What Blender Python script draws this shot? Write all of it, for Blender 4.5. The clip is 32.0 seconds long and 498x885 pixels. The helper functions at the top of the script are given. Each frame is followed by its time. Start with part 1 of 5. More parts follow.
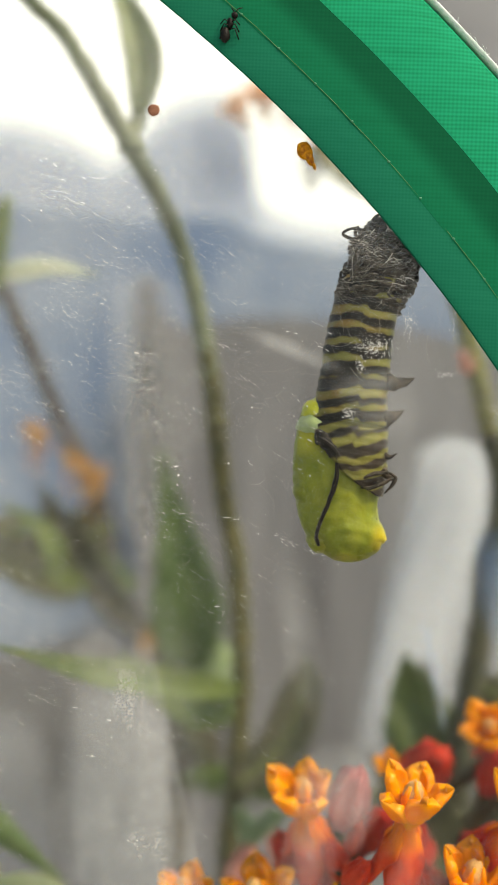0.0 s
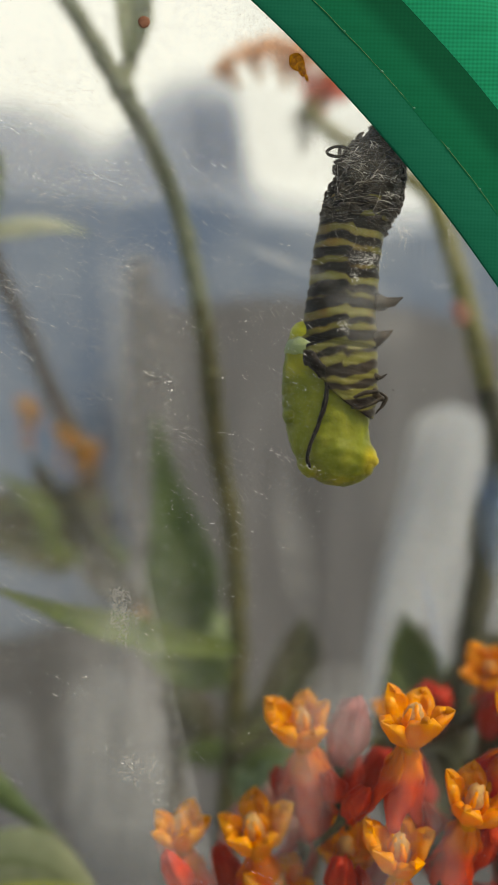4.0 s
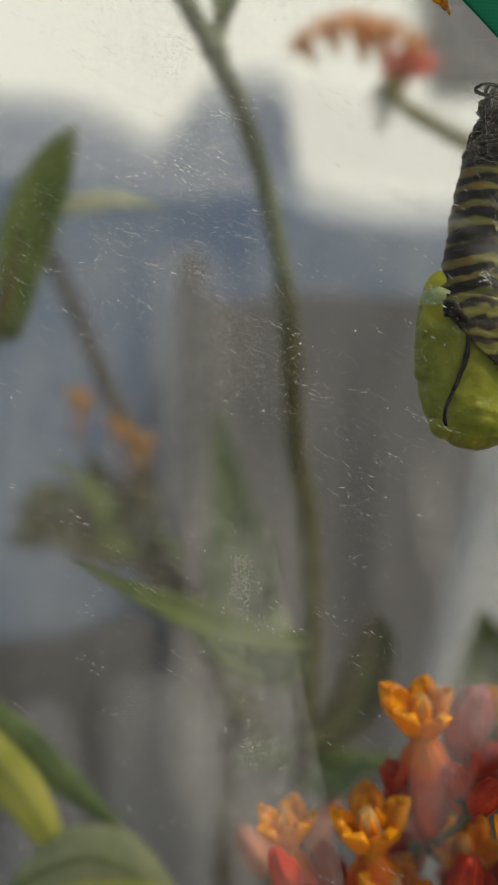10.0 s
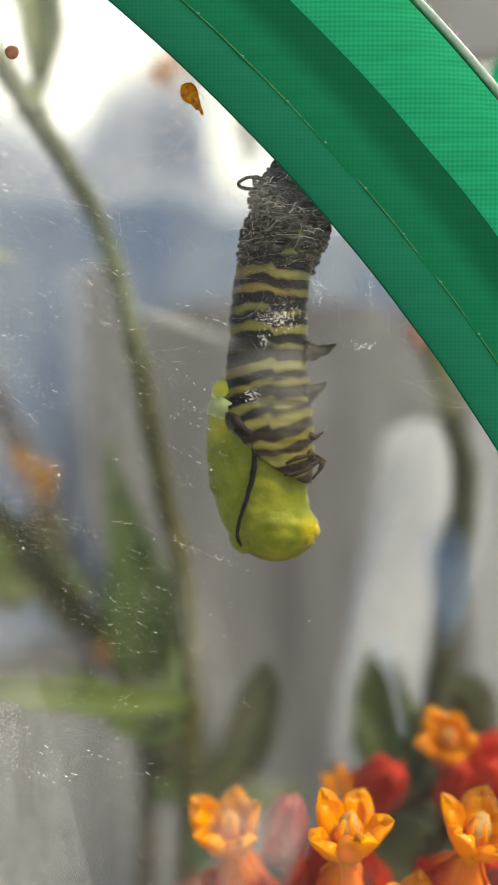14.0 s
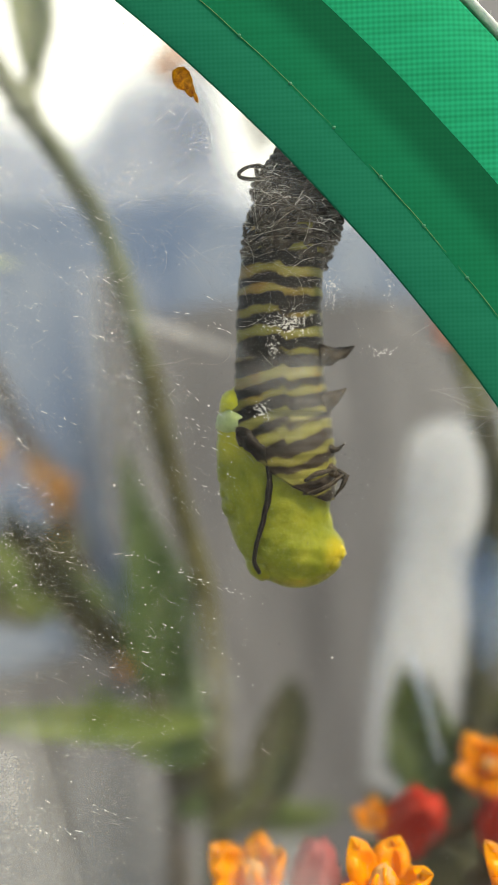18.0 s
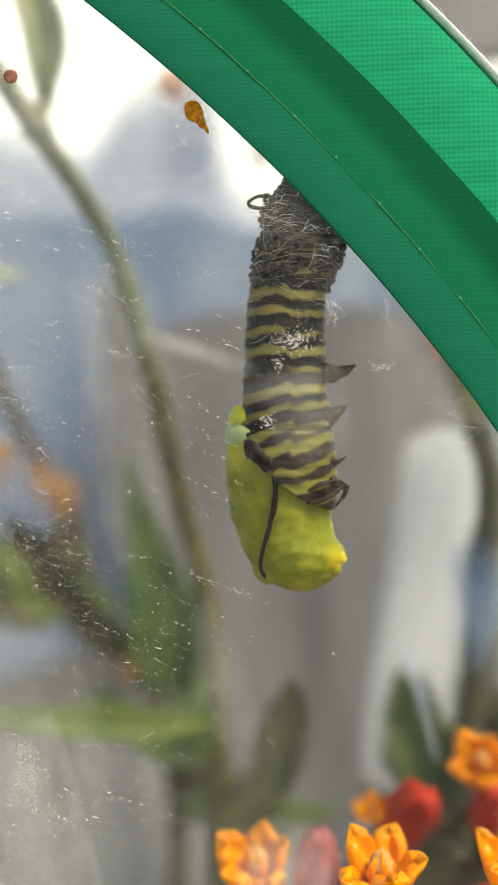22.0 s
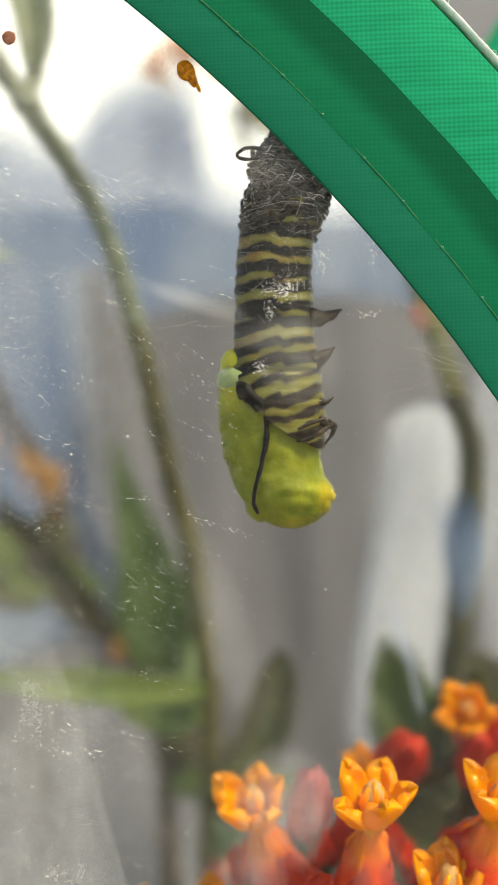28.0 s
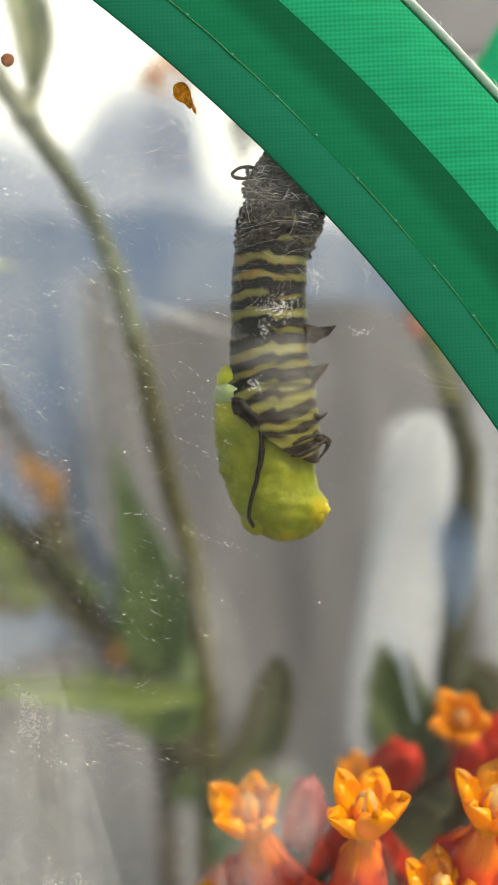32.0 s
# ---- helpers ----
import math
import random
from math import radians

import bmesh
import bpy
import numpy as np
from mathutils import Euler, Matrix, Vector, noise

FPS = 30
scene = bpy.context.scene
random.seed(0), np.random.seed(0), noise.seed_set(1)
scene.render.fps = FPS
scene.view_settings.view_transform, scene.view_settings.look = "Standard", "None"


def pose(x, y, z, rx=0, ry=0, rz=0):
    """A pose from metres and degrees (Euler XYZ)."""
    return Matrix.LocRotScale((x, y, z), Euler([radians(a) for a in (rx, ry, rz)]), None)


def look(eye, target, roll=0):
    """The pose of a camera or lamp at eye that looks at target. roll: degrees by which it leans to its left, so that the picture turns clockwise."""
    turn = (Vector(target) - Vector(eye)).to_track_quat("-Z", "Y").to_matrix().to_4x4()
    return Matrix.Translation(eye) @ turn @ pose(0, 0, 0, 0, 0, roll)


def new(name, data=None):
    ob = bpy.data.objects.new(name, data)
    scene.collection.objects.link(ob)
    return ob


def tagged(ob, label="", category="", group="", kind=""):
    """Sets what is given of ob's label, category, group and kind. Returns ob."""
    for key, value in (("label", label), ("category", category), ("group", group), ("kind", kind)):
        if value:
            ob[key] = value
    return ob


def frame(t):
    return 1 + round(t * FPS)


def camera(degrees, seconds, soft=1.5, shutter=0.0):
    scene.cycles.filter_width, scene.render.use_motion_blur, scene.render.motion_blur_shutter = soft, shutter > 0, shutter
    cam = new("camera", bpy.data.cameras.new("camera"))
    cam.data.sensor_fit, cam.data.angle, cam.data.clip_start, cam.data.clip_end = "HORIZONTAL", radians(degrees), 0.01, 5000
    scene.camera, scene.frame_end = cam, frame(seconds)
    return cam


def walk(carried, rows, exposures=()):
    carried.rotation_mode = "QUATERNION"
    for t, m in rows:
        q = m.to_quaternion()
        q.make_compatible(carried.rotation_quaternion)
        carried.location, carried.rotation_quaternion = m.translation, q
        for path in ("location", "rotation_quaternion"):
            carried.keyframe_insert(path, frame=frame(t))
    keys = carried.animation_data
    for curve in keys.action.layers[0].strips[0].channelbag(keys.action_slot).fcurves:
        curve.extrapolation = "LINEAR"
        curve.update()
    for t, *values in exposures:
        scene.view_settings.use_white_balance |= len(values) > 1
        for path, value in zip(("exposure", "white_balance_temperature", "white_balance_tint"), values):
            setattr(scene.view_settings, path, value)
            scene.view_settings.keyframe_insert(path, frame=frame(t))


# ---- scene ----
# Butterfly cage on a patio: a monarch caterpillar shedding its skin behind the clear plastic window.
# Lengths in the plan are millimetres; M() turns them into metres. y = 0 is the plastic window.
PATH = [
    (0, -14.44, -114.98, -7.51, -0.199, -0.049, -2.532),
    (0.5, -13.89, -116.90, -7.04, -0.300, 0.000, -2.732),
    (1, -9.58, -111.78, -8.32, -0.033, 0.163, -2.718),
    (1.5, -9.34, -113.07, -10.51, 0.600, 0.100, -2.267),
    (2, -3.42, -118.34, -19.22, 1.494, 0.062, -1.916),
    (2.5, -13.62, -118.19, -22.23, 0.069, 0.739, -1.748),
    (3, -15.80, -117.12, -18.48, -0.745, 0.117, -1.974),
    (3.5, -13.92, -115.23, -19.88, -0.457, 0.547, -2.006),
    (5.5, -14.09, -109.49, -19.82, -0.858, 0.888, -2.136),
    (6, -14.00, -111.56, -18.85, -0.591, 0.656, -2.184),
    (6.5, -13.41, -113.47, -17.87, -0.579, 0.765, -2.299),
    (7, -15.48, -115.92, -15.29, -0.821, 0.532, -2.229),
    (7.5, -13.39, -114.71, -17.32, -0.845, 0.762, -2.268),
    (8, -15.07, -111.21, -15.90, -0.779, 0.927, -2.275),
    (8.5, -13.48, -113.23, -17.50, -0.596, 0.644, -2.187),
    (9, -9.11, -110.63, -21.03, 0.265, 0.811, -2.592),
    (9.5, -27.02, -109.31, -15.48, -0.138, 0.203, -2.897),
    (10, -27.78, -104.65, -27.25, 0.280, 1.751, -2.854),
    (10.5, -34.23, -101.82, -24.99, -0.788, 2.053, -2.980),
    (11, -30.75, -100.10, -19.82, -1.190, 1.333, -2.654),
    (11.5, -13.05, -98.45, -18.35, -0.328, 0.899, -1.992),
    (12, -5.83, -96.08, -13.18, -0.393, 0.202, -0.562),
    (12.5, -3.30, -99.40, -10.54, -1.082, 0.192, 0.035),
    (13, -8.03, -98.20, -8.95, -1.095, -0.137, 0.432),
    (13.5, -4.64, -99.57, -7.14, -0.767, -0.667, 0.029),
    (15.5, -1.21, -95.23, -8.43, 0.540, -0.241, 0.356),
    (16, -0.64, -91.41, -7.19, 0.920, 0.041, 0.794),
    (16.5, 2.49, -89.69, -5.71, 0.906, -0.364, 0.429),
    (17, 1.46, -88.83, -4.85, 1.190, -0.405, 0.922),
    (17.5, 1.46, -89.61, -4.39, 1.259, -0.687, 1.164),
    (18, -0.86, -90.00, -5.01, 1.280, -0.915, 1.500),
    (18.5, 1.40, -92.11, -3.97, 1.207, -0.899, 1.237),
    (19, 0.46, -91.17, -0.21, 1.308, -0.951, 1.117),
    (19.5, -1.25, -91.16, 0.15, 1.578, -1.139, 1.075),
    (20, -1.73, -92.71, 0.87, 1.441, -1.129, 1.215),
    (20.5, 0.37, -96.42, -2.18, 1.270, -0.749, 1.392),
    (21, -1.07, -98.36, -4.59, 1.133, -0.812, 1.308),
    (21.5, -0.47, -97.31, -5.16, 1.098, -0.367, 1.648),
    (22, -1.86, -96.07, -4.54, 1.016, -0.546, 1.411),
    (22.5, -5.28, -93.11, -5.11, 1.401, -0.190, 2.113),
    (23, -4.99, -92.13, -3.84, 0.950, -0.321, 2.006),
    (23.5, -5.70, -89.48, -7.06, 0.945, 0.058, 2.092),
    (24, -3.02, -91.37, -9.06, 0.919, 0.242, 2.244),
    (24.5, -3.61, -93.24, -8.85, 0.667, -0.132, 2.068),
    (26.5, -6.15, -99.29, -7.27, -0.149, -0.835, 2.116),
    (27, -4.84, -101.90, -7.79, 0.595, -0.834, 2.116),
    (27.5, -2.60, -100.85, -10.27, 0.068, -0.383, 2.126),
    (28, -3.57, -100.19, -11.08, -0.300, -0.283, 2.045),
    (28.5, -3.36, -103.27, -10.83, -0.119, -0.424, 1.943),
    (29, -4.61, -107.76, -10.21, -0.634, -0.323, 1.873),
    (29.5, -6.11, -109.44, -10.84, -0.123, -0.548, 1.835),
    (30, -6.95, -107.19, -13.10, -1.555, -0.215, 1.839),
    (30.5, -3.87, -105.83, -14.21, -0.702, 0.064, 1.852),
    (31, -2.12, -104.74, -11.72, -0.444, -0.314, 2.106),
    (31.5, -1.86, -102.21, -13.11, -0.187, 0.215, 2.115),
    (32, -2.81, -101.78, -9.27, -0.225, -0.309, 2.045),
]


def view(x, y, z, yaw, pitch, roll):
    return pose(x / 1000, y / 1000, 1 + z / 1000, 0, 0, yaw) @ pose(0, 0, 0, pitch) @ pose(0, 0, 0, 0, roll) @ pose(0, 0, 0, 90)


cam = camera(31.0, 32.0)
LIGHTNESS = [(0, 0.38), (1, -0.02), (2, 0.07), (3, -0.22), (6, -0.27), (7, -0.29), (8, -0.2), (9, -0.28), (9.5, -0.48), (10.5, -0.66), (11, -0.75), (11.5, -0.42), (12, 0.06), (13, 0.24),
             (16, 0.34), (18, 0.4), (19, 0.52), (20, 0.42), (21, 0.34), (22, 0.46), (23, 0.15), (24, 0.17), (27, 0.15), (28, 0.42), (29, 0.28), (30, 0.18), (31, 0.15), (32, 0.4)]
walk(cam, [(t, view(*r)) for t, *r in PATH], [(t, e, 8250, 6) for t, e in LIGHTNESS])

# ---- daylight ----
world = bpy.data.worlds.new("world")
scene.world = world
world.use_nodes = True
sky = world.node_tree.nodes.new("ShaderNodeTexSky")
sky.sky_type, sky.sun_disc = "NISHITA", False
sky.sun_elevation, sky.sun_rotation = radians(52), radians(115)
background = world.node_tree.nodes["Background"]
background.inputs["Strength"].default_value = 0.15
world.node_tree.links.new(sky.outputs[0], background.inputs["Color"])
sun = new("sun", bpy.data.lights.new("sun", "SUN"))
sun.data.energy, sun.data.angle, sun.data.color = 3.6, radians(14), (1.0, 0.95, 0.88)
sun.matrix_world = look((0.55, -0.35, 0.85), (0, 0, 0))


# ---- tools ----
def M(x, y, z):
    return Vector((x / 1000, y / 1000, 1 + z / 1000))


def link(bm, name, mat, smooth=True):
    mesh = bpy.data.meshes.new(name)
    bm.to_mesh(mesh)
    bm.free()
    mesh.materials.append(mat)
    if smooth:
        mesh.polygons.foreach_set("use_smooth", [True] * len(mesh.polygons))
    return mesh


def part(name, bm, mat, parent=None, label="", smooth=True):
    """One bmesh, or a mesh that is there already, as one object under its parent."""
    ob = new(name, bm if isinstance(bm, bpy.types.Mesh) else link(bm, name, mat, smooth))
    if parent:
        ob.parent = parent
    if label:
        ob["label"] = label
    return ob


def thing(name, label, category, at=(0, 0, 0), group="", kind=""):
    ob = new(name)
    ob.location = M(*at)
    ob.empty_display_size = 0.002
    return tagged(ob, label, category, group, kind)


def loc(x, y, z, o=(0, 0, 0)):
    """Millimetres relative to a thing's base, as metres in its space."""
    return Vector(((x - o[0]) / 1000, (y - o[1]) / 1000, (z - o[2]) / 1000))


def smooth_line(pts, n):
    """A Catmull-Rom line of n steps between each two points (tuples of any length)."""
    p = [np.array(q, float) for q in pts]
    p = [2 * p[0] - p[1]] + p + [2 * p[-1] - p[-2]]
    out = []
    for i in range(1, len(p) - 2):
        a, b, c, d = p[i - 1:i + 3]
        for k in range(n):
            t = k / n
            out.append(0.5 * (2 * b + (c - a) * t + (2 * a - 5 * b + 4 * c - d) * t * t + (3 * b - a - 3 * c + d) * t ** 3))
    out.append(p[-2])
    return out


def tube(pts, radii, sides=8, rough=0.0, bm=None):
    """A round stalk along points in metres."""
    bm = bm or bmesh.new()
    pts = [Vector(p) for p in pts]
    rings, side = [], None
    for i, p in enumerate(pts):
        d = (pts[min(i + 1, len(pts) - 1)] - pts[max(i - 1, 0)]).normalized()
        if side is None:
            side = d.orthogonal().normalized()
        side = (side - d * side.dot(d)).normalized()
        up = d.cross(side)
        r = radii[i] if hasattr(radii, "__len__") else radii
        ring = []
        for k in range(sides):
            a = 2 * math.pi * k / sides
            w = r * (1 + rough * noise.noise(p * 900 + Vector((k * 1.7, 0, 0))))
            ring.append(bm.verts.new(p + (side * math.cos(a) + up * math.sin(a)) * w))
        rings.append(ring)
    for a, b in zip(rings, rings[1:]):
        for k in range(sides):
            bm.faces.new((a[k], a[(k + 1) % sides], b[(k + 1) % sides], b[k]))
    bm.faces.new(rings[0][::-1])
    bm.faces.new(rings[-1])
    return bm


def blade(line, across, widths, fold=0.25, thick=0.35, curl=0.0, steps=5):
    """A leaf or petal: cross-sections along a line (mm in its thing's space), folded along the midrib."""
    bm = bmesh.new()
    rows = []
    n = len(line)
    for i, p in enumerate(line):
        p = Vector(p)
        d = (Vector(line[min(i + 1, n - 1)]) - Vector(line[max(i - 1, 0)])).normalized()
        s = Vector(across)
        s = (s - d * s.dot(d)).normalized()
        up = s.cross(d)
        w = widths[i]
        row = []
        for k in range(-steps, steps + 1):
            v = k / steps
            wave = 0.06 * w * math.sin(i * 1.3 + k) * abs(v)
            row.append(bm.verts.new((p + s * (v * w) + up * (fold * w * abs(v) ** 1.5 + wave + curl * w * v)) / 1000))
        rows.append(row)
    for a, b in zip(rows, rows[1:]):
        for k in range(len(a) - 1):
            bm.faces.new((a[k], a[k + 1], b[k + 1], b[k]))
    bmesh.ops.recalc_face_normals(bm, faces=bm.faces)
    bmesh.ops.solidify(bm, geom=bm.faces[:], thickness=thick / 1000)
    return bm


def ball(rx, ry, rz, at=(0, 0, 0), seg=10, ring=8, lump=0.0, bm=None):
    bm = bm or bmesh.new()
    made = bmesh.ops.create_uvsphere(bm, u_segments=seg, v_segments=ring, radius=1)["verts"]
    for v in made:
        k = 1 + lump * noise.noise(v.co * 3 + Vector(at))
        v.co = Vector((v.co.x * rx * k + at[0], v.co.y * ry * k + at[1], v.co.z * rz * k + at[2])) / 1000
    return bm


# ---- materials ----
def material(name, color, rough=0.5, translucent=0.0, subsurface=0.0, metal=0.0, coat=0.0, spec=0.5):
    mat = bpy.data.materials.new(name)
    mat.use_nodes = True
    b = mat.node_tree.nodes["Principled BSDF"]
    b.inputs["Base Color"].default_value = (*color, 1)
    b.inputs["Roughness"].default_value = rough
    b.inputs["Metallic"].default_value = metal
    b.inputs["Coat Weight"].default_value = coat
    b.inputs["Specular IOR Level"].default_value = spec
    if subsurface:
        b.inputs["Subsurface Weight"].default_value = subsurface
        b.inputs["Subsurface Radius"].default_value = (1, 1, 0.4)
        b.inputs["Subsurface Scale"].default_value = 0.002
    if translucent:
        t = mat.node_tree
        tr = t.nodes.new("ShaderNodeBsdfTranslucent")
        mix = t.nodes.new("ShaderNodeMixShader")
        mix.inputs[0].default_value = translucent
        tr.inputs["Color"].default_value = (*color, 1)
        tr.name = "through"
        t.links.new(b.outputs[0], mix.inputs[1])
        t.links.new(tr.outputs[0], mix.inputs[2])
        t.links.new(mix.outputs[0], t.nodes["Material Output"].inputs["Surface"])
    return mat


def nodes(mat):
    return mat.node_tree, mat.node_tree.nodes["Principled BSDF"]


def coords(tree, scale=(1, 1, 1), space="Object"):
    c = tree.nodes.new("ShaderNodeTexCoord")
    m = tree.nodes.new("ShaderNodeMapping")
    m.inputs["Scale"].default_value = scale
    tree.links.new(c.outputs[space], m.inputs["Vector"])
    return m.outputs[0]


def noise_tex(tree, vec, scale, detail=4, rough=0.6):
    n = tree.nodes.new("ShaderNodeTexNoise")
    n.inputs["Scale"].default_value, n.inputs["Detail"].default_value, n.inputs["Roughness"].default_value = scale, detail, rough
    tree.links.new(vec, n.inputs["Vector"])
    return n.outputs["Fac"]


def ramp(tree, fac, stops):
    r = tree.nodes.new("ShaderNodeValToRGB")
    e = r.color_ramp.elements
    while len(e) < len(stops):
        e.new(0.5)
    for el, (p, c) in zip(e, stops):
        el.position, el.color = p, (*c, 1) if len(c) == 3 else c
    tree.links.new(fac, r.inputs[0])
    return r.outputs["Color"]


def paint(mat, color):
    """Feeds a colour into the surface and into the light that passes through it."""
    t, b = nodes(mat)
    t.links.new(color, b.inputs["Base Color"])
    if "through" in t.nodes:
        t.links.new(color, t.nodes["through"].inputs["Color"])


def bump(mat, height, strength=0.5, distance=0.0002):
    t, b = nodes(mat)
    n = t.nodes.new("ShaderNodeBump")
    n.inputs["Strength"].default_value, n.inputs["Distance"].default_value = strength, distance
    t.links.new(height, n.inputs["Height"])
    t.links.new(n.outputs[0], b.inputs["Normal"])


def mottled(name, c1, c2, scale, rough=0.5, strength=0.4, fine=6, stretch=1.0, **kw):
    """A material of two colours, mixed by coarse and fine noise, with relief; scale per metre."""
    mat = material(name, c1, rough, **kw)
    t, b = nodes(mat)
    vec = coords(t, (1, 1, stretch))
    coarse, grain = noise_tex(t, vec, scale), noise_tex(t, vec, scale * fine, 3)
    add = t.nodes.new("ShaderNodeMath")
    add.operation = "MULTIPLY_ADD"
    add.inputs[1].default_value = 0.4
    t.links.new(grain, add.inputs[0])
    t.links.new(coarse, add.inputs[2])
    paint(mat, ramp(t, add.outputs[0], [(0.5, c1), (0.9, c2)]))
    bump(mat, grain, strength)
    return mat


def woven(name, c1, c2, pitch, translucent, rough=0.6):
    """Nylon cloth: a grid of threads of that pitch in millimetres."""
    mat = material(name, c1, rough, translucent=translucent, spec=0.04)
    t, b = nodes(mat)
    vec = coords(t)
    waves = []
    for axis in ("X", "Z"):
        w = t.nodes.new("ShaderNodeTexWave")
        w.bands_direction = axis
        w.inputs["Scale"].default_value = 1000 / pitch * 0.314
        w.inputs["Distortion"].default_value = 0.6
        w.inputs["Detail Scale"].default_value = 60
        t.links.new(vec, w.inputs["Vector"])
        waves.append(w.outputs["Fac"])
    mul = t.nodes.new("ShaderNodeMath")
    mul.operation = "MULTIPLY_ADD"
    mul.inputs[1].default_value = 0.22
    t.links.new(waves[0], mul.inputs[0])
    half = t.nodes.new("ShaderNodeMath")
    half.operation = "MULTIPLY"
    half.inputs[1].default_value = 0.3
    t.links.new(waves[1], half.inputs[0])
    t.links.new(half.outputs[0], mul.inputs[2])
    worn = noise_tex(t, coords(t, (0.12, 1, 1)), 900, 4)
    add = t.nodes.new("ShaderNodeMath")
    add.operation = "MULTIPLY_ADD"
    add.inputs[1].default_value = 0.7
    t.links.new(worn, add.inputs[0])
    t.links.new(mul.outputs[0], add.inputs[2])
    paint(mat, ramp(t, add.outputs[0], [(0.25, c1), (0.85, c2)]))
    bump(mat, mul.outputs[0], 0.12, 0.0001)
    return mat


# clear plastic with a thin, uneven film of dust and dried water, haze and glare painted in
FILM_IOR = 1.12
film = bpy.data.materials.new("clear_plastic")
film.use_nodes = True
ft = film.node_tree
ft.nodes.remove(ft.nodes["Principled BSDF"])
clear, dust, gloss = (ft.nodes.new("ShaderNodeBsdf" + k) for k in ("Refraction", "Diffuse", "Glossy"))
clear.inputs["Color"].default_value = (0.97, 0.98, 0.975, 1)
clear.inputs["Roughness"].default_value, clear.inputs["IOR"].default_value = 0.0, FILM_IOR
dust.inputs["Color"].default_value = (0.8, 0.8, 0.78, 1)
gloss.inputs["Roughness"].default_value = 0.16
fvec = coords(ft)
streaks = noise_tex(ft, coords(ft, (1, 1, 0.12)), 420, 5, 0.65)
clouds = noise_tex(ft, fvec, 38, 3)
speckle = noise_tex(ft, fvec, 2600, 2, 0.7)


def fnode(op, a, b=None, c=None):
    n = ft.nodes.new("ShaderNodeMath")
    n.operation = op
    for i, v in enumerate((a, b, c)):
        if isinstance(v, (int, float)):
            n.inputs[i].default_value = v
        elif v is not None:
            ft.links.new(v, n.inputs[i])
    return n.outputs[0]


def dried(x, z, rx, rz, turn=0.0):
    """A dried water mark, also used for painted haze: 1 in its middle, 0 outside its oval."""
    m = ft.nodes.new("ShaderNodeMapping")
    m.vector_type = "TEXTURE"
    m.inputs["Location"].default_value = M(x, 0, z)
    m.inputs["Rotation"].default_value = (0, radians(turn), 0)
    m.inputs["Scale"].default_value = (rx / 1000, 1, rz / 1000)
    c = ft.nodes.new("ShaderNodeTexCoord")
    ft.links.new(c.outputs["Object"], m.inputs["Vector"])
    g = ft.nodes.new("ShaderNodeTexGradient")
    g.gradient_type = "SPHERICAL"
    ft.links.new(m.outputs[0], g.inputs["Vector"])
    return g.outputs["Fac"]


# Besides dried marks: sky haze, a reflection and a sunlit dust band, painted pale.
marks_and_haze = 0.0
for weight, *mark in [(0.55, -27, -42, 9, 22, -12), (0.5, -6.5, -32, 3, 11, -12), (0.7, -28, -60, 9, 14, -20), (0.75, -10, 34, 15, 9, 0), (0.55, -30, 36, 16, 14, 0), (1.15, -0.5, -52, 6, 7, 0), (1.0, -9, 4.5, 7.5, 1.3, 20), (0.4, 6.5, -72, 3, 16, 12), (1.2, 2.0, -53.5, 2.6, 6.5, 12),
                      (0.3, 13, -68, 2.5, 18, -14), (0.4, 2, 24, 9, 9, 0), (0.4, 22, 2, 8, 9, 0), (0.5, 1.5, 0.5, 6, 2.2, -6), (0.45, 3, -3, 5, 5, 0), (0.5, 14, 12, 3, 9, 12), (0.6, -4, -60, 4, 14, 8), (0.3, -48, -30, 14, 26, 0), (0.5, -40, 22, 16, 18, 10)]:
    marks_and_haze = fnode("MAXIMUM", fnode("MULTIPLY", dried(*mark), weight), marks_and_haze)
film_amount = fnode("MULTIPLY", fnode("MULTIPLY", streaks, clouds), 0.04)
patchy = fnode("MULTIPLY_ADD", streaks, 0.4, fnode("MULTIPLY", noise_tex(ft, fvec, 260, 5, 0.7), 0.6))
marked = fnode("MULTIPLY", fnode("POWER", marks_and_haze, 0.7), fnode("MULTIPLY_ADD", patchy, 0.95, -0.22))
film_amount = fnode("ADD", film_amount, fnode("MULTIPLY", marked, 0.85))
place = ft.nodes.new("ShaderNodeSeparateXYZ")
ft.links.new(fvec, place.inputs[0])


def rise(value, low, high):
    r = ft.nodes.new("ShaderNodeMapRange")
    r.interpolation_type = "SMOOTHSTEP"
    r.inputs["From Min"].default_value, r.inputs["From Max"].default_value = low, high
    ft.links.new(value, r.inputs["Value"])
    return r.outputs[0]


# Glare beside the film's crease, painted as milky dust.
past_crease = fnode("MULTIPLY_ADD", fnode("ADD", place.outputs["Z"], -0.969), 0.26, fnode("ADD", place.outputs["X"], 0.026))
crease_glare = fnode("MULTIPLY", rise(past_crease, 0.0002, -0.0002), fnode("MULTIPLY", rise(past_crease, -0.022, -0.002), rise(place.outputs["Z"], 0.97, 0.962)))
film_amount = fnode("ADD", film_amount, fnode("MULTIPLY", crease_glare, fnode("MULTIPLY_ADD", patchy, 0.36, -0.08)))
film_amount = fnode("MULTIPLY", film_amount, fnode("MULTIPLY_ADD", speckle, 1.4, 0.3))
dots = ft.nodes.new("ShaderNodeMapRange")
dots.inputs["From Min"].default_value, dots.inputs["From Max"].default_value = 0.6, 0.78
dots.inputs["To Max"].default_value = 0.14
ft.links.new(noise_tex(ft, fvec, 5600, 1, 0.5), dots.inputs["Value"])
film_amount = fnode("ADD", film_amount, fnode("MULTIPLY", dots.outputs[0], fnode("MULTIPLY_ADD", clouds, 2.2, -0.45)))
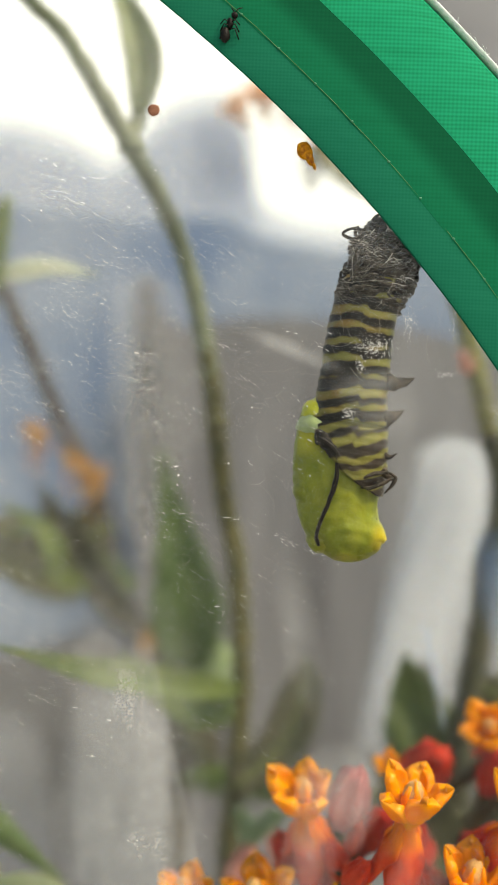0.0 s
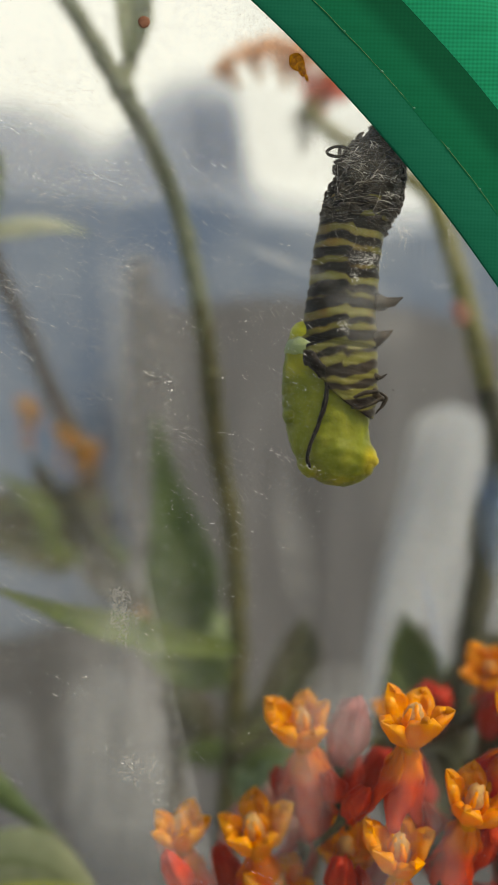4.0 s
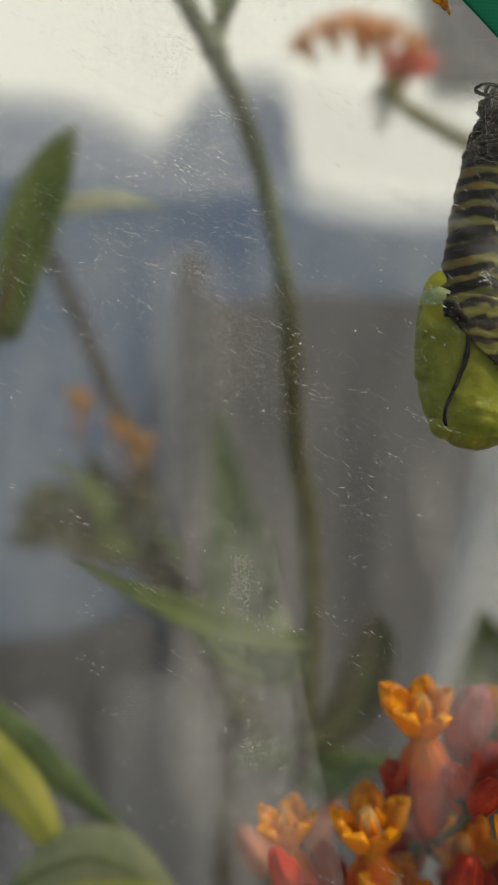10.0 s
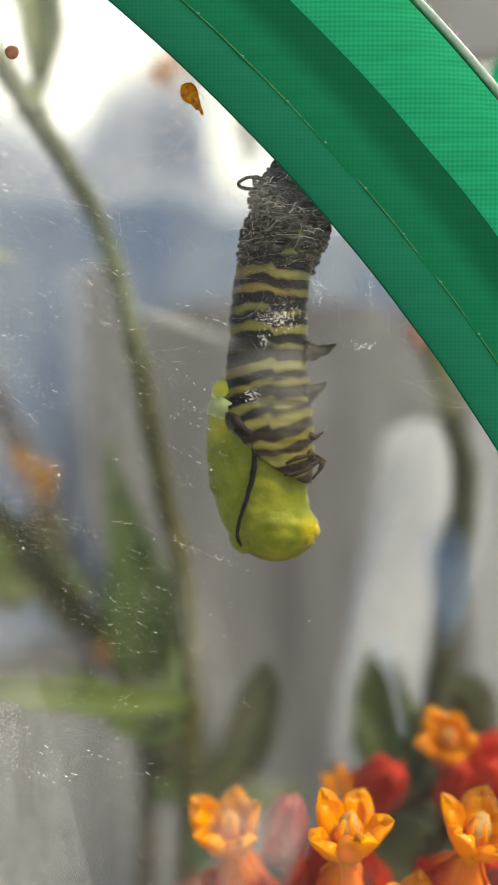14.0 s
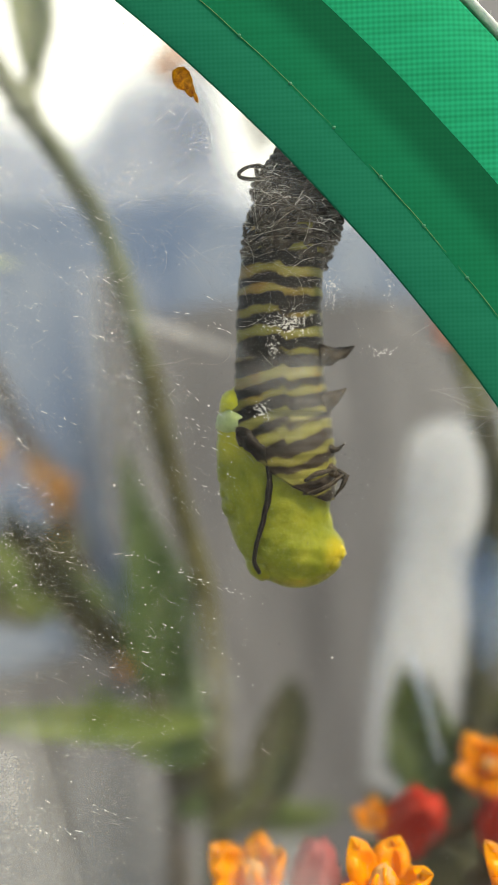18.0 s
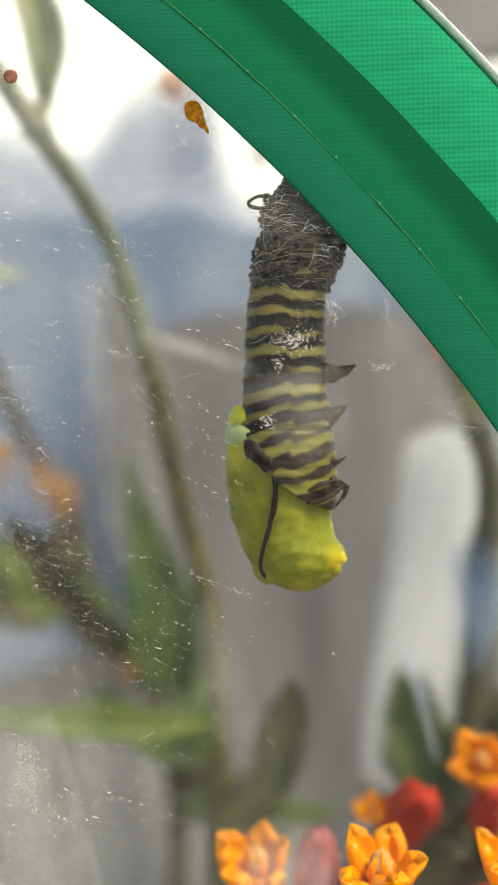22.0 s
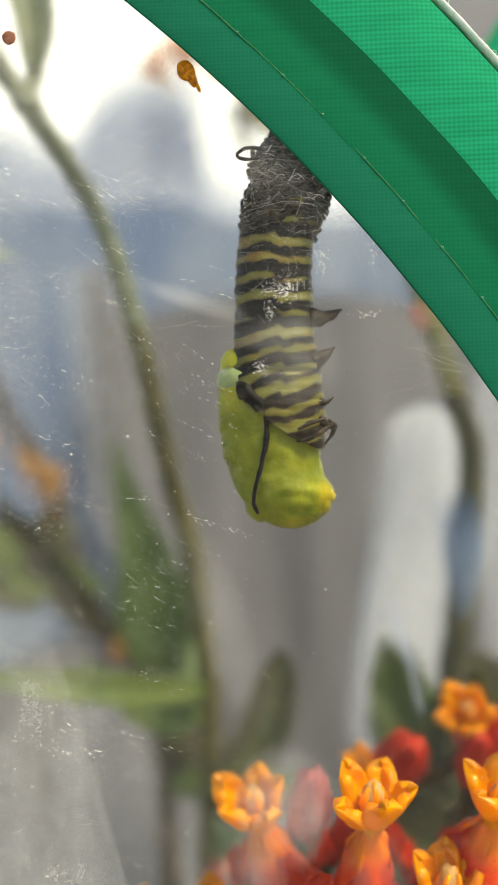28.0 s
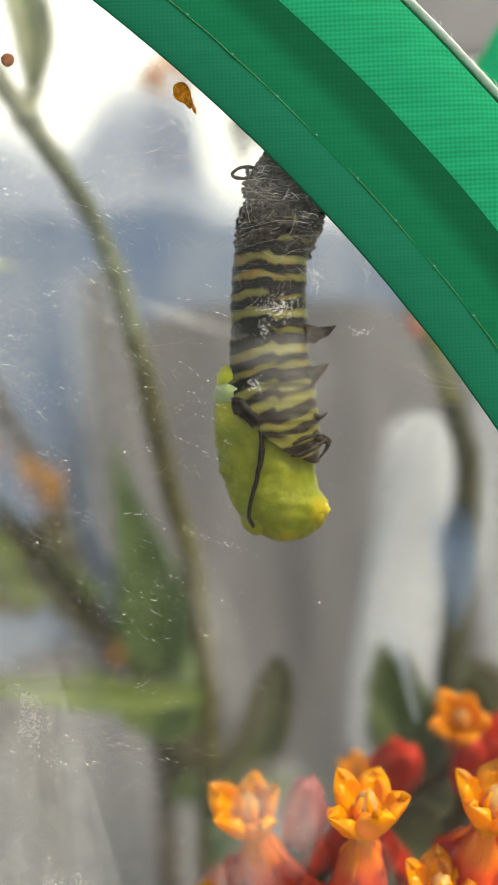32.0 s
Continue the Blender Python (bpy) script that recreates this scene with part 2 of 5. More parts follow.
amount = ft.nodes.new("ShaderNodeClamp")
amount.inputs["Max"].default_value = 0.5
ft.links.new(film_amount, amount.inputs["Value"])
crinkle = ft.nodes.new("ShaderNodeBump")
crinkle.inputs["Strength"].default_value, crinkle.inputs["Distance"].default_value = 0.8, 0.001
ft.links.new(noise_tex(ft, fvec, 900, 3), crinkle.inputs["Height"])
ft.links.new(crinkle.outputs[0], gloss.inputs["Normal"])
# fine pimples and drawn-out runs in the sheet bend what is seen through it
pimples = fnode("MULTIPLY", noise_tex(ft, fvec, 8500, 1, 0.5), fnode("MULTIPLY_ADD", noise_tex(ft, fvec, 70, 3), 2.8, -0.6))
runs = noise_tex(ft, coords(ft, (1, 1, 0.07)), 900, 3, 0.6)
waves = fnode("MULTIPLY_ADD", runs, fnode("MULTIPLY_ADD", noise_tex(ft, fvec, 45, 2), 1.2, -0.5), pimples)
ripple = ft.nodes.new("ShaderNodeBump")
ripple.inputs["Strength"].default_value, ripple.inputs["Distance"].default_value = 1.0, 0.000024
ft.links.new(waves, ripple.inputs["Height"])
ft.links.new(ripple.outputs[0], clear.inputs["Normal"])
mix1, mix2 = ft.nodes.new("ShaderNodeMixShader"), ft.nodes.new("ShaderNodeMixShader")
ft.links.new(amount.outputs[0], mix1.inputs[0])
ft.links.new(clear.outputs[0], mix1.inputs[1])
ft.links.new(dust.outputs[0], mix1.inputs[2])
fresnel = ft.nodes.new("ShaderNodeFresnel")
fresnel.inputs["IOR"].default_value = 1.13
ft.links.new(fresnel.outputs[0], mix2.inputs[0])
ft.links.new(mix1.outputs[0], mix2.inputs[1])
ft.links.new(gloss.outputs[0], mix2.inputs[2])
ft.links.new(mix2.outputs[0], ft.nodes["Material Output"].inputs["Surface"])

film_inside = bpy.data.materials.new("clear_plastic_inner_face")
film_inside.use_nodes = True
it = film_inside.node_tree
it.nodes.remove(it.nodes["Principled BSDF"])
inner = it.nodes.new("ShaderNodeBsdfRefraction")
inner.inputs["Roughness"].default_value, inner.inputs["IOR"].default_value = 0.0, FILM_IOR
it.links.new(inner.outputs[0], it.nodes["Material Output"].inputs["Surface"])

# Panel and hem are one nylon: sun through it painted bright, hem painted darker.
GREEN_BRIGHT = woven("green_nylon", (0.0, 0.34, 0.155), (0.0, 0.55, 0.275), 0.52, 0.4)
GREEN_HEM_SHADED = woven("green_nylon_shaded_hem", (0.0, 0.15, 0.066), (0.0, 0.185, 0.083), 0.52, 0.12)
# shade painted into the colour: darker past a soft line, where cloth is doubled
ht, hb = nodes(GREEN_HEM_SHADED)
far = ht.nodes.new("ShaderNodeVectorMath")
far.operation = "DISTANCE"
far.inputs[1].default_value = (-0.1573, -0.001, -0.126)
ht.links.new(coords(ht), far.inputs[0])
hem_shade = ht.nodes.new("ShaderNodeMapRange")
hem_shade.interpolation_type = "SMOOTHSTEP"
hem_shade.inputs["From Min"].default_value, hem_shade.inputs["From Max"].default_value = 0.2248, 0.2278
ht.links.new(far.outputs["Value"], hem_shade.inputs["Value"])
shaded_hem = ht.nodes.new("ShaderNodeMix")
shaded_hem.data_type, shaded_hem.blend_type = "RGBA", "MULTIPLY"
shaded_hem.inputs[7].default_value = (0.6, 0.62, 0.6, 1)
ht.links.new(hem_shade.outputs[0], shaded_hem.inputs[0])
ht.links.new(hb.inputs["Base Color"].links[0].from_socket, shaded_hem.inputs[6])
paint(GREEN_HEM_SHADED, shaded_hem.outputs[2])
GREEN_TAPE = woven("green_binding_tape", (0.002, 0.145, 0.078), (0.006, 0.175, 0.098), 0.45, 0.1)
THREAD = mottled("green_thread", (0.02, 0.15, 0.04), (0.06, 0.22, 0.06), 900, 0.6)
STITCH = mottled("green_knot", (0.01, 0.17, 0.08), (0.03, 0.28, 0.14), 900, 0.5)
RAW_EDGE = mottled("frayed_white_edge", (0.55, 0.72, 0.62), (0.85, 0.9, 0.86), 1500, 0.7)
def wrap_lines(rng, count):
    """Loose strands lying round the crumpled rear, in the caterpillar's space."""
    out = []
    for _ in range(count):
        z, a, r = rng.uniform(13.0, 24.5), rng.uniform(2.9, 6.5), []
        dz, da = rng.gauss(0, 0.5), rng.gauss(0, 0.3)
        for i in range(8):
            xl, xr = np.interp(-z, [-24, -21, -15, -12], [0.6, -1.5, -2.6, -3.4]), np.interp(-z, [-24, -19, -15, -12], [7.2, 7.4, 6.8, 5.7])
            w = (xr - xl) / 2 + 0.45
            r.append(loc((xl + xr) / 2 + w * math.cos(a), 4.6 + w * 0.86 * math.sin(a) - 0.2, z, PIVOT))
            z, a = z + dz + rng.gauss(0, 0.2), a + da
        out.append(r)
    return out


SILK = material("silk", (0.85, 0.83, 0.78), 0.3)
kt, kb = nodes(SILK)
geo = kt.nodes.new("ShaderNodeNewGeometry")
faint = kt.nodes.new("ShaderNodeMath")
faint.operation = "POWER"
faint.inputs[1].default_value = 2.5
kt.links.new(geo.outputs["Random Per Island"], faint.inputs[0])
thin = kt.nodes.new("ShaderNodeMapRange")
thin.inputs["To Min"].default_value, thin.inputs["To Max"].default_value = 0.12, 0.85
kt.links.new(faint.outputs[0], thin.inputs["Value"])
kt.links.new(thin.outputs[0], kb.inputs["Alpha"])
DUST = material("dust_grain", (0.85, 0.84, 0.8), 0.25)
kt, kb = nodes(DUST)
geo = kt.nodes.new("ShaderNodeNewGeometry")
thin = kt.nodes.new("ShaderNodeMapRange")
thin.inputs["To Min"].default_value, thin.inputs["To Max"].default_value = 0.08, 0.95
kt.links.new(geo.outputs["Random Per Island"], thin.inputs["Value"])
kt.links.new(thin.outputs[0], kb.inputs["Alpha"])
# Near-white base: the flecks' glint is put into the colour.
GLINT = material("glinting_fleck", (0.92, 0.92, 0.9), 0.2)
kt, kb = nodes(GLINT)
geo = kt.nodes.new("ShaderNodeNewGeometry")
thin = kt.nodes.new("ShaderNodeMapRange")
thin.inputs["To Min"].default_value, thin.inputs["To Max"].default_value = 0.45, 1.0
kt.links.new(geo.outputs["Random Per Island"], thin.inputs["Value"])
kt.links.new(thin.outputs[0], kb.inputs["Alpha"])
# Scratches are near-white too, with their glint painted in.
SCRATCH = material("glinting_scratch", (0.95, 0.95, 0.93), 0.2)
kt, kb = nodes(SCRATCH)
geo = kt.nodes.new("ShaderNodeNewGeometry")
thin = kt.nodes.new("ShaderNodeMapRange")
thin.inputs["To Min"].default_value, thin.inputs["To Max"].default_value = 0.35, 1.0
kt.links.new(geo.outputs["Random Per Island"], thin.inputs["Value"])
kt.links.new(thin.outputs[0], kb.inputs["Alpha"])
GRIT = mottled("dark_grit", (0.03, 0.025, 0.02), (0.1, 0.08, 0.06), 3000, 0.7)
kt, kb = nodes(GRIT)
geo = kt.nodes.new("ShaderNodeNewGeometry")
thin = kt.nodes.new("ShaderNodeMapRange")
thin.inputs["To Min"].default_value, thin.inputs["To Max"].default_value = 0.1, 0.95
kt.links.new(geo.outputs["Random Per Island"], thin.inputs["Value"])
kt.links.new(thin.outputs[0], kb.inputs["Alpha"])
STAIN = mottled("orange_stain", (0.3, 0.08, 0.0), (0.98, 0.55, 0.015), 1500, 0.35, 0.8, fine=3, translucent=0.7)
SPOT = mottled("brown_spot", (0.16, 0.05, 0.02), (0.3, 0.12, 0.06), 1200, 0.6)
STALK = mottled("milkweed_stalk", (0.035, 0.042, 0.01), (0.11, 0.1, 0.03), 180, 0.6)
# Darker copy of the stalk colour, with the shade put in.
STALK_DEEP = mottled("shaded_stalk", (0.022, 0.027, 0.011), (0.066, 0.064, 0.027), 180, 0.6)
STALK_DARK = mottled("dry_stalk", (0.026, 0.021, 0.014), (0.08, 0.06, 0.036), 180, 0.7)
LEAF = mottled("milkweed_leaf", (0.06, 0.115, 0.03), (0.14, 0.21, 0.07), 90, 0.5, translucent=0.3)
LEAF_DARK = mottled("withered_leaf", (0.025, 0.035, 0.015), (0.075, 0.065, 0.03), 90, 0.6, translucent=0.15)
LEAF_PALE = mottled("pale_leaf", (0.09, 0.15, 0.03), (0.2, 0.26, 0.07), 90, 0.5, translucent=0.35)
LEAF_MILKY = mottled("milky_green_leaf", (0.24, 0.3, 0.15), (0.46, 0.5, 0.3), 70, 0.55, translucent=0.4)
LEAF_SOFT = mottled("soft_green_leaf", (0.2, 0.3, 0.13), (0.36, 0.44, 0.24), 90, 0.55, translucent=0.35)
LEAF_YELLOW = mottled("yellow_leaf", (0.42, 0.46, 0.06), (0.66, 0.64, 0.16), 90, 0.5, translucent=0.35)
LEAF_BROWN = mottled("brown_leaf", (0.38, 0.17, 0.03), (0.5, 0.26, 0.06), 120, 0.6, translucent=0.2)
LEAF_OLIVE = mottled("olive_leaf", (0.035, 0.042, 0.016), (0.1, 0.1, 0.04), 90, 0.6, translucent=0.2)
# Paler stalk: haze over the stem's top is put into the colour.
STALK_HAZED = mottled("hazed_stalk", (0.08, 0.1, 0.06), (0.18, 0.21, 0.14), 180, 0.65)
# Brighter copy: sun on the arching stem is put into the colour.
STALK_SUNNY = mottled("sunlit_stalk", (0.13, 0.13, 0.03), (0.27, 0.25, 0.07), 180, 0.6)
# The top branches' stalk, also paled to paint the haze.
STALK_PALE = mottled("pale_hazed_stalk", (0.07, 0.095, 0.045), (0.15, 0.17, 0.1), 180, 0.6)
LEAF_WHITE = mottled("bleached_leaf", (0.5, 0.55, 0.4), (0.75, 0.75, 0.6), 90, 0.6, translucent=0.3)
ORANGE = mottled("orange_petal", (0.97, 0.33, 0.0), (1.0, 0.53, 0.0), 200, 0.26, 0.5, translucent=0.42, coat=0.35, spec=0.4)
GOLD = mottled("golden_petal", (0.55, 0.27, 0.03), (0.75, 0.45, 0.06), 260, 0.4, 0.4, translucent=0.3)
# Sky glare on the far flower head is painted in as paler colours.
PEACH = mottled("glare_washed_petal", (1.0, 0.68, 0.42), (1.0, 0.82, 0.6), 260, 0.4, 0.3, translucent=0.85)
SALMON = mottled("glare_washed_bud", (1.0, 0.4, 0.3), (1.0, 0.52, 0.42), 260, 0.4, 0.3, translucent=0.8)
RED = mottled("red_petal", (0.58, 0.018, 0.008), (0.85, 0.085, 0.02), 220, 0.4, 0.4, translucent=0.4, spec=0.2)
SKIRT = mottled("folded_back_petal", (0.7, 0.022, 0.006), (0.95, 0.12, 0.015), 260, 0.32, 0.5, translucent=0.4, coat=0.3, spec=0.3)
pt, pb = nodes(SKIRT)
sp = pt.nodes.new("ShaderNodeSeparateXYZ")
pt.links.new(coords(pt), sp.inputs[0])
neck = pt.nodes.new("ShaderNodeMapRange")
neck.interpolation_type = "SMOOTHSTEP"
neck.inputs["From Min"].default_value, neck.inputs["From Max"].default_value = -0.0068, -0.0036
pt.links.new(sp.outputs["Z"], neck.inputs["Value"])
mx = pt.nodes.new("ShaderNodeMix")
mx.data_type = "RGBA"
pt.links.new(neck.outputs[0], mx.inputs[0])
pt.links.new(pb.inputs["Base Color"].links[0].from_socket, mx.inputs[6])
mx.inputs[7].default_value = (1.0, 0.3, 0.01, 1)
paint(SKIRT, mx.outputs[2])
DEEP_RED = mottled("deep_red_petal", (0.42, 0.014, 0.008), (0.7, 0.06, 0.02), 220, 0.45, 0.4, translucent=0.2, spec=0.2)
BUD = mottled("crimson_bud", (0.4, 0.025, 0.03), (0.62, 0.12, 0.1), 220, 0.45, 0.4)
# Rosy tint: milky haze over a red bud is put into the colour.
ROSE = mottled("hazed_rosy_bud", (0.5, 0.1, 0.11), (0.72, 0.27, 0.26), 220, 0.45, 0.4, translucent=0.2)
PINK = mottled("pink_bud", (0.5, 0.16, 0.12), (0.7, 0.33, 0.24), 220, 0.5)
COLUMN = mottled("flower_column", (0.4, 0.17, 0.04), (0.7, 0.42, 0.14), 900, 0.4)
PUPA = mottled("pupa_green", (0.14, 0.168, 0.007), (0.235, 0.25, 0.02), 460, 0.4, 0.35, fine=5, subsurface=0.45, spec=0.25)
pt, pb = nodes(PUPA)
green = pb.inputs["Base Color"].links[0].from_socket
for at, far, tone in [((6.6, -2.0, -38.6), 0.0032, (0.38, 0.3, 0.008, 1)), ((-5.6, -2.0, -26.2), 0.0034, (0.38, 0.36, 0.02, 1)), ((1.5, -2.0, -42.3), 0.0022, (0.3, 0.28, 0.02, 1))]:
    d = pt.nodes.new("ShaderNodeVectorMath")
    d.operation = "DISTANCE"
    d.inputs[1].default_value = [k / 1000 for k in at]
    c = pt.nodes.new("ShaderNodeTexCoord")
    pt.links.new(c.outputs["Object"], d.inputs[0])
    near = pt.nodes.new("ShaderNodeMapRange")
    near.inputs["From Min"].default_value, near.inputs["From Max"].default_value = far, far * 0.2
    near.interpolation_type = "SMOOTHSTEP"
    pt.links.new(d.outputs["Value"], near.inputs["Value"])
    mx = pt.nodes.new("ShaderNodeMix")
    mx.data_type = "RGBA"
    pt.links.new(near.outputs[0], mx.inputs[0])
    pt.links.new(green, mx.inputs[6])
    mx.inputs[7].default_value = tone
    green = mx.outputs[2]
pt.links.new(green, pb.inputs["Base Color"])
PUPA_YELLOW = mottled("pupa_yellow", (0.42, 0.34, 0.012), (0.55, 0.45, 0.035), 260, 0.35, 0.3, subsurface=0.2)
SHOULDER = mottled("pupa_lemon_shoulder", (0.38, 0.4, 0.012), (0.52, 0.5, 0.04), 260, 0.35, 0.3, subsurface=0.2)
PUPA_PALE = mottled("pupa_pale_collar", (0.24, 0.32, 0.12), (0.36, 0.42, 0.2), 260, 0.4, 0.3, subsurface=0.2)
BLACK = mottled("black_cuticle", (0.005, 0.004, 0.004), (0.02, 0.016, 0.013), 900, 0.5, spec=0.14)
LEG = mottled("brown_black_leg", (0.006, 0.005, 0.004), (0.06, 0.042, 0.026), 700, 0.45, 1.0, spec=0.3)
FUZZ = mottled("crumpled_skin", (0.006, 0.005, 0.005), (0.055, 0.046, 0.036), 500, 0.45, 1.0, spec=0.3)

# striped larval skin
SKIN = material("striped_skin", (0.3, 0.26, 0.05), 0.45, spec=0.25)
st, sb = nodes(SKIN)
svec = coords(st)
sep = st.nodes.new("ShaderNodeSeparateXYZ")
st.links.new(svec, sep.inputs[0])


def fmath(tree, op, a, b=None, c=None):
    n = tree.nodes.new("ShaderNodeMath")
    n.operation = op
    for i, v in enumerate((a, b, c)):
        if v is None:
            continue
        if isinstance(v, (int, float)):
            n.inputs[i].default_value = v
        else:
            tree.links.new(v, n.inputs[i])
    return n.outputs[0]


wob = noise_tex(st, coords(st, (1, 1, 0.8)), 190, 3)
zmm = fmath(st, "MULTIPLY", sep.outputs["Z"], 1000)
lean = st.nodes.new("ShaderNodeMapRange")
lean.inputs["From Min"].default_value, lean.inputs["From Max"].default_value = -12, -26
lean.inputs["To Min"].default_value, lean.inputs["To Max"].default_value = 0.03, 0.36
st.links.new(zmm, lean.inputs["Value"])
xmm = fmath(st, "MULTIPLY", sep.outputs["X"], -1000)
zmm = fmath(st, "MULTIPLY_ADD", xmm, lean.outputs[0], zmm)
half = st.nodes.new("ShaderNodeMapRange")
half.inputs["From Min"].default_value, half.inputs["From Max"].default_value = -0.2, 0.5
st.links.new(fmath(st, "MULTIPLY_ADD", wob, 3.0, fmath(st, "MULTIPLY_ADD", xmm, -1.0, -1.5)), half.inputs["Value"])
zmm = fmath(st, "MULTIPLY_ADD", half.outputs[0], 0.65, zmm)
ph = fmath(st, "MULTIPLY_ADD", wob, 1.7, zmm)
fine = fmath(st, "SINE", fmath(st, "MULTIPLY", ph, 2 * math.pi / 2.15))
slow = fmath(st, "SINE", fmath(st, "MULTIPLY", ph, 2 * math.pi / 5.1))
band = fmath(st, "MULTIPLY_ADD", slow, 0.55, fine)
blot = noise_tex(st, coords(st, (0.5, 0.5, 1.5)), 420, 4)
band = fmath(st, "MULTIPLY_ADD", blot, 3.2, band)
band = fmath(st, "MULTIPLY_ADD", noise_tex(st, coords(st, (0.8, 0.8, 1.3)), 210, 3), 2.4, band)
band = fmath(st, "ADD", band, -0.83)
tone = noise_tex(st, svec, 150, 2)
dark_light = ramp(st, fmath(st, "MULTIPLY_ADD", band, 0.25, -0.07),
                  [(0.36, (0.005, 0.004, 0.004)), (0.45, (0.018, 0.014, 0.009)), (0.5, (0.06, 0.052, 0.015)), (0.6, (0.125, 0.112, 0.022)), (0.95, (0.19, 0.18, 0.06))])
warm = ramp(st, tone, [(0.4, (0.92, 1.0, 1.0)), (0.52, (1.0, 0.95, 0.9)), (0.6, (1.0, 0.68, 0.5)), (0.7, (0.9, 0.97, 1.6))])
tint = st.nodes.new("ShaderNodeMix")
tint.data_type, tint.blend_type = "RGBA", "MULTIPLY"
tint.inputs["Factor"].default_value = 1.0
st.links.new(dark_light, tint.inputs[6])
st.links.new(warm, tint.inputs[7])
dull = st.nodes.new("ShaderNodeMapRange")
dull.inputs["From Min"].default_value, dull.inputs["From Max"].default_value = -22, -28
dull.inputs["To Max"].default_value = 0.9
st.links.new(fmath(st, "MULTIPLY_ADD", xmm, 0.9, fmath(st, "MULTIPLY_ADD", sep.outputs["Z"], 1000, fmath(st, "MULTIPLY", wob, 3.0))), dull.inputs["Value"])
shed = st.nodes.new("ShaderNodeMix")
shed.data_type = "RGBA"
st.links.new(dull.outputs[0], shed.inputs[0])
st.links.new(tint.outputs[2], shed.inputs[6])
thin = ramp(st, fmath(st, "MULTIPLY_ADD", band, 0.25, 0.0), [(0.38, (0.022, 0.014, 0.008)), (0.47, (0.05, 0.036, 0.014)), (0.53, (0.12, 0.112, 0.02)), (0.9, (0.17, 0.165, 0.035))])
st.links.new(thin, shed.inputs[7])
paint(SKIN, shed.outputs[2])
bump(SKIN, blot, 0.6, 0.0003)

PALE_CLOTH = mottled("pale_grey_cloth", (0.4, 0.42, 0.46), (0.62, 0.64, 0.68), 30, 0.8, fine=3, stretch=0.2)
PALE_CLOTH.node_tree.nodes["Principled BSDF"].inputs["Alpha"].default_value = 0.1
DARK_CLOTH = mottled("dark_grey_cloth", (0.07, 0.068, 0.07), (0.17, 0.168, 0.172), 30, 0.8, fine=3, stretch=0.12)
GREY_CLOTH = mottled("grey_cloth", (0.105, 0.104, 0.11), (0.25, 0.248, 0.255), 30, 0.8, fine=3, stretch=0.12)
BLUE_CLOTH = mottled("blue_grey_cloth", (0.125, 0.19, 0.31), (0.32, 0.37, 0.44), 22, 0.8, fine=3, stretch=0.4)
BLUE_SHEER = mottled("thin_blue_cloth", (0.12, 0.2, 0.38), (0.3, 0.36, 0.5), 16, 0.8)
BLUE_SHEER.node_tree.nodes["Principled BSDF"].inputs["Alpha"].default_value = 0.24
# Sheer whites that stand in for sunlit streaks and for haze.
SHEER = mottled("white_light_sheet", (0.62, 0.66, 0.72), (0.9, 0.93, 0.97), 60, 0.8, fine=3, stretch=0.12)
SHEER.node_tree.nodes["Principled BSDF"].inputs["Alpha"].default_value = 0.215
SHEER_THIN = mottled("thin_light_sheet", (0.6, 0.61, 0.64), (0.75, 0.76, 0.8), 12, 0.8)
SHEER_THIN.node_tree.nodes["Principled BSDF"].inputs["Alpha"].default_value = 0.05
SHEER_HAZE = mottled("haze_sheet", (0.4, 0.41, 0.44), (0.55, 0.56, 0.6), 12, 0.8)
SHEER_HAZE.node_tree.nodes["Principled BSDF"].inputs["Alpha"].default_value = 0.06
GREY_WALL = mottled("grey_wall", (0.2, 0.2, 0.21), (0.28, 0.28, 0.29), 6, 0.85)
CONCRETE = mottled("concrete", (0.3, 0.29, 0.28), (0.4, 0.39, 0.37), 4, 0.85)

# ---- the place: patio, cage floor, cloths and painted light behind ----
def slab(name, outline, y, thick, mat, label, category, kind="", folds=0.0):
    """An upright sheet of cloth or board: an outline of (x, z) in mm, at the depth y, with soft vertical folds."""
    line = [tuple(p) for p in smooth_line(outline + [outline[0]], 3)[:-1]]
    bm = bmesh.new()
    front = [bm.verts.new(M(x, y + folds * math.sin(x * 0.09), z)) for x, z in line]
    back = [bm.verts.new(M(x, y + thick + folds * math.sin(x * 0.09), z)) for x, z in line]
    bm.faces.new(front)
    bm.faces.new(back[::-1])
    for i in range(len(line)):
        j = (i + 1) % len(line)
        bm.faces.new((front[j], front[i], back[i], back[j]))
    bmesh.ops.recalc_face_normals(bm, faces=bm.faces)
    bmesh.ops.triangulate(bm, faces=bm.faces)
    return tagged(part(name, bm, mat, smooth=False), label, category, "", kind)


bm = bmesh.new()
bmesh.ops.create_grid(bm, x_segments=8, y_segments=8, size=400)
ground = part("ground", bm, CONCRETE, smooth=False)
ground.location.z = 0.7895
tagged(ground, "grey concrete patio ground reaching far off", "ground", "", "structure")
bm = bmesh.new()
bmesh.ops.create_cube(bm, size=1, matrix=Matrix.Translation(M(0, 140, -200)) @ Matrix.Diagonal((0.5, 0.36, 0.02, 1)))
bmesh.ops.bevel(bm, geom=bm.edges[:], offset=0.004, segments=2)
tagged(part("floor", bm, GREY_CLOTH, smooth=False), "grey cloth floor of the butterfly cage", "floor", "", "structure")

TOP = [(-190, 122), (-125, 124), (-95, 118), (-78, 109), (-66, 116), (-56, 131), (-38, 138), (-22, 134), (-17, 112), (-12, 93), (8, 86), (32, 84), (60, 86)]
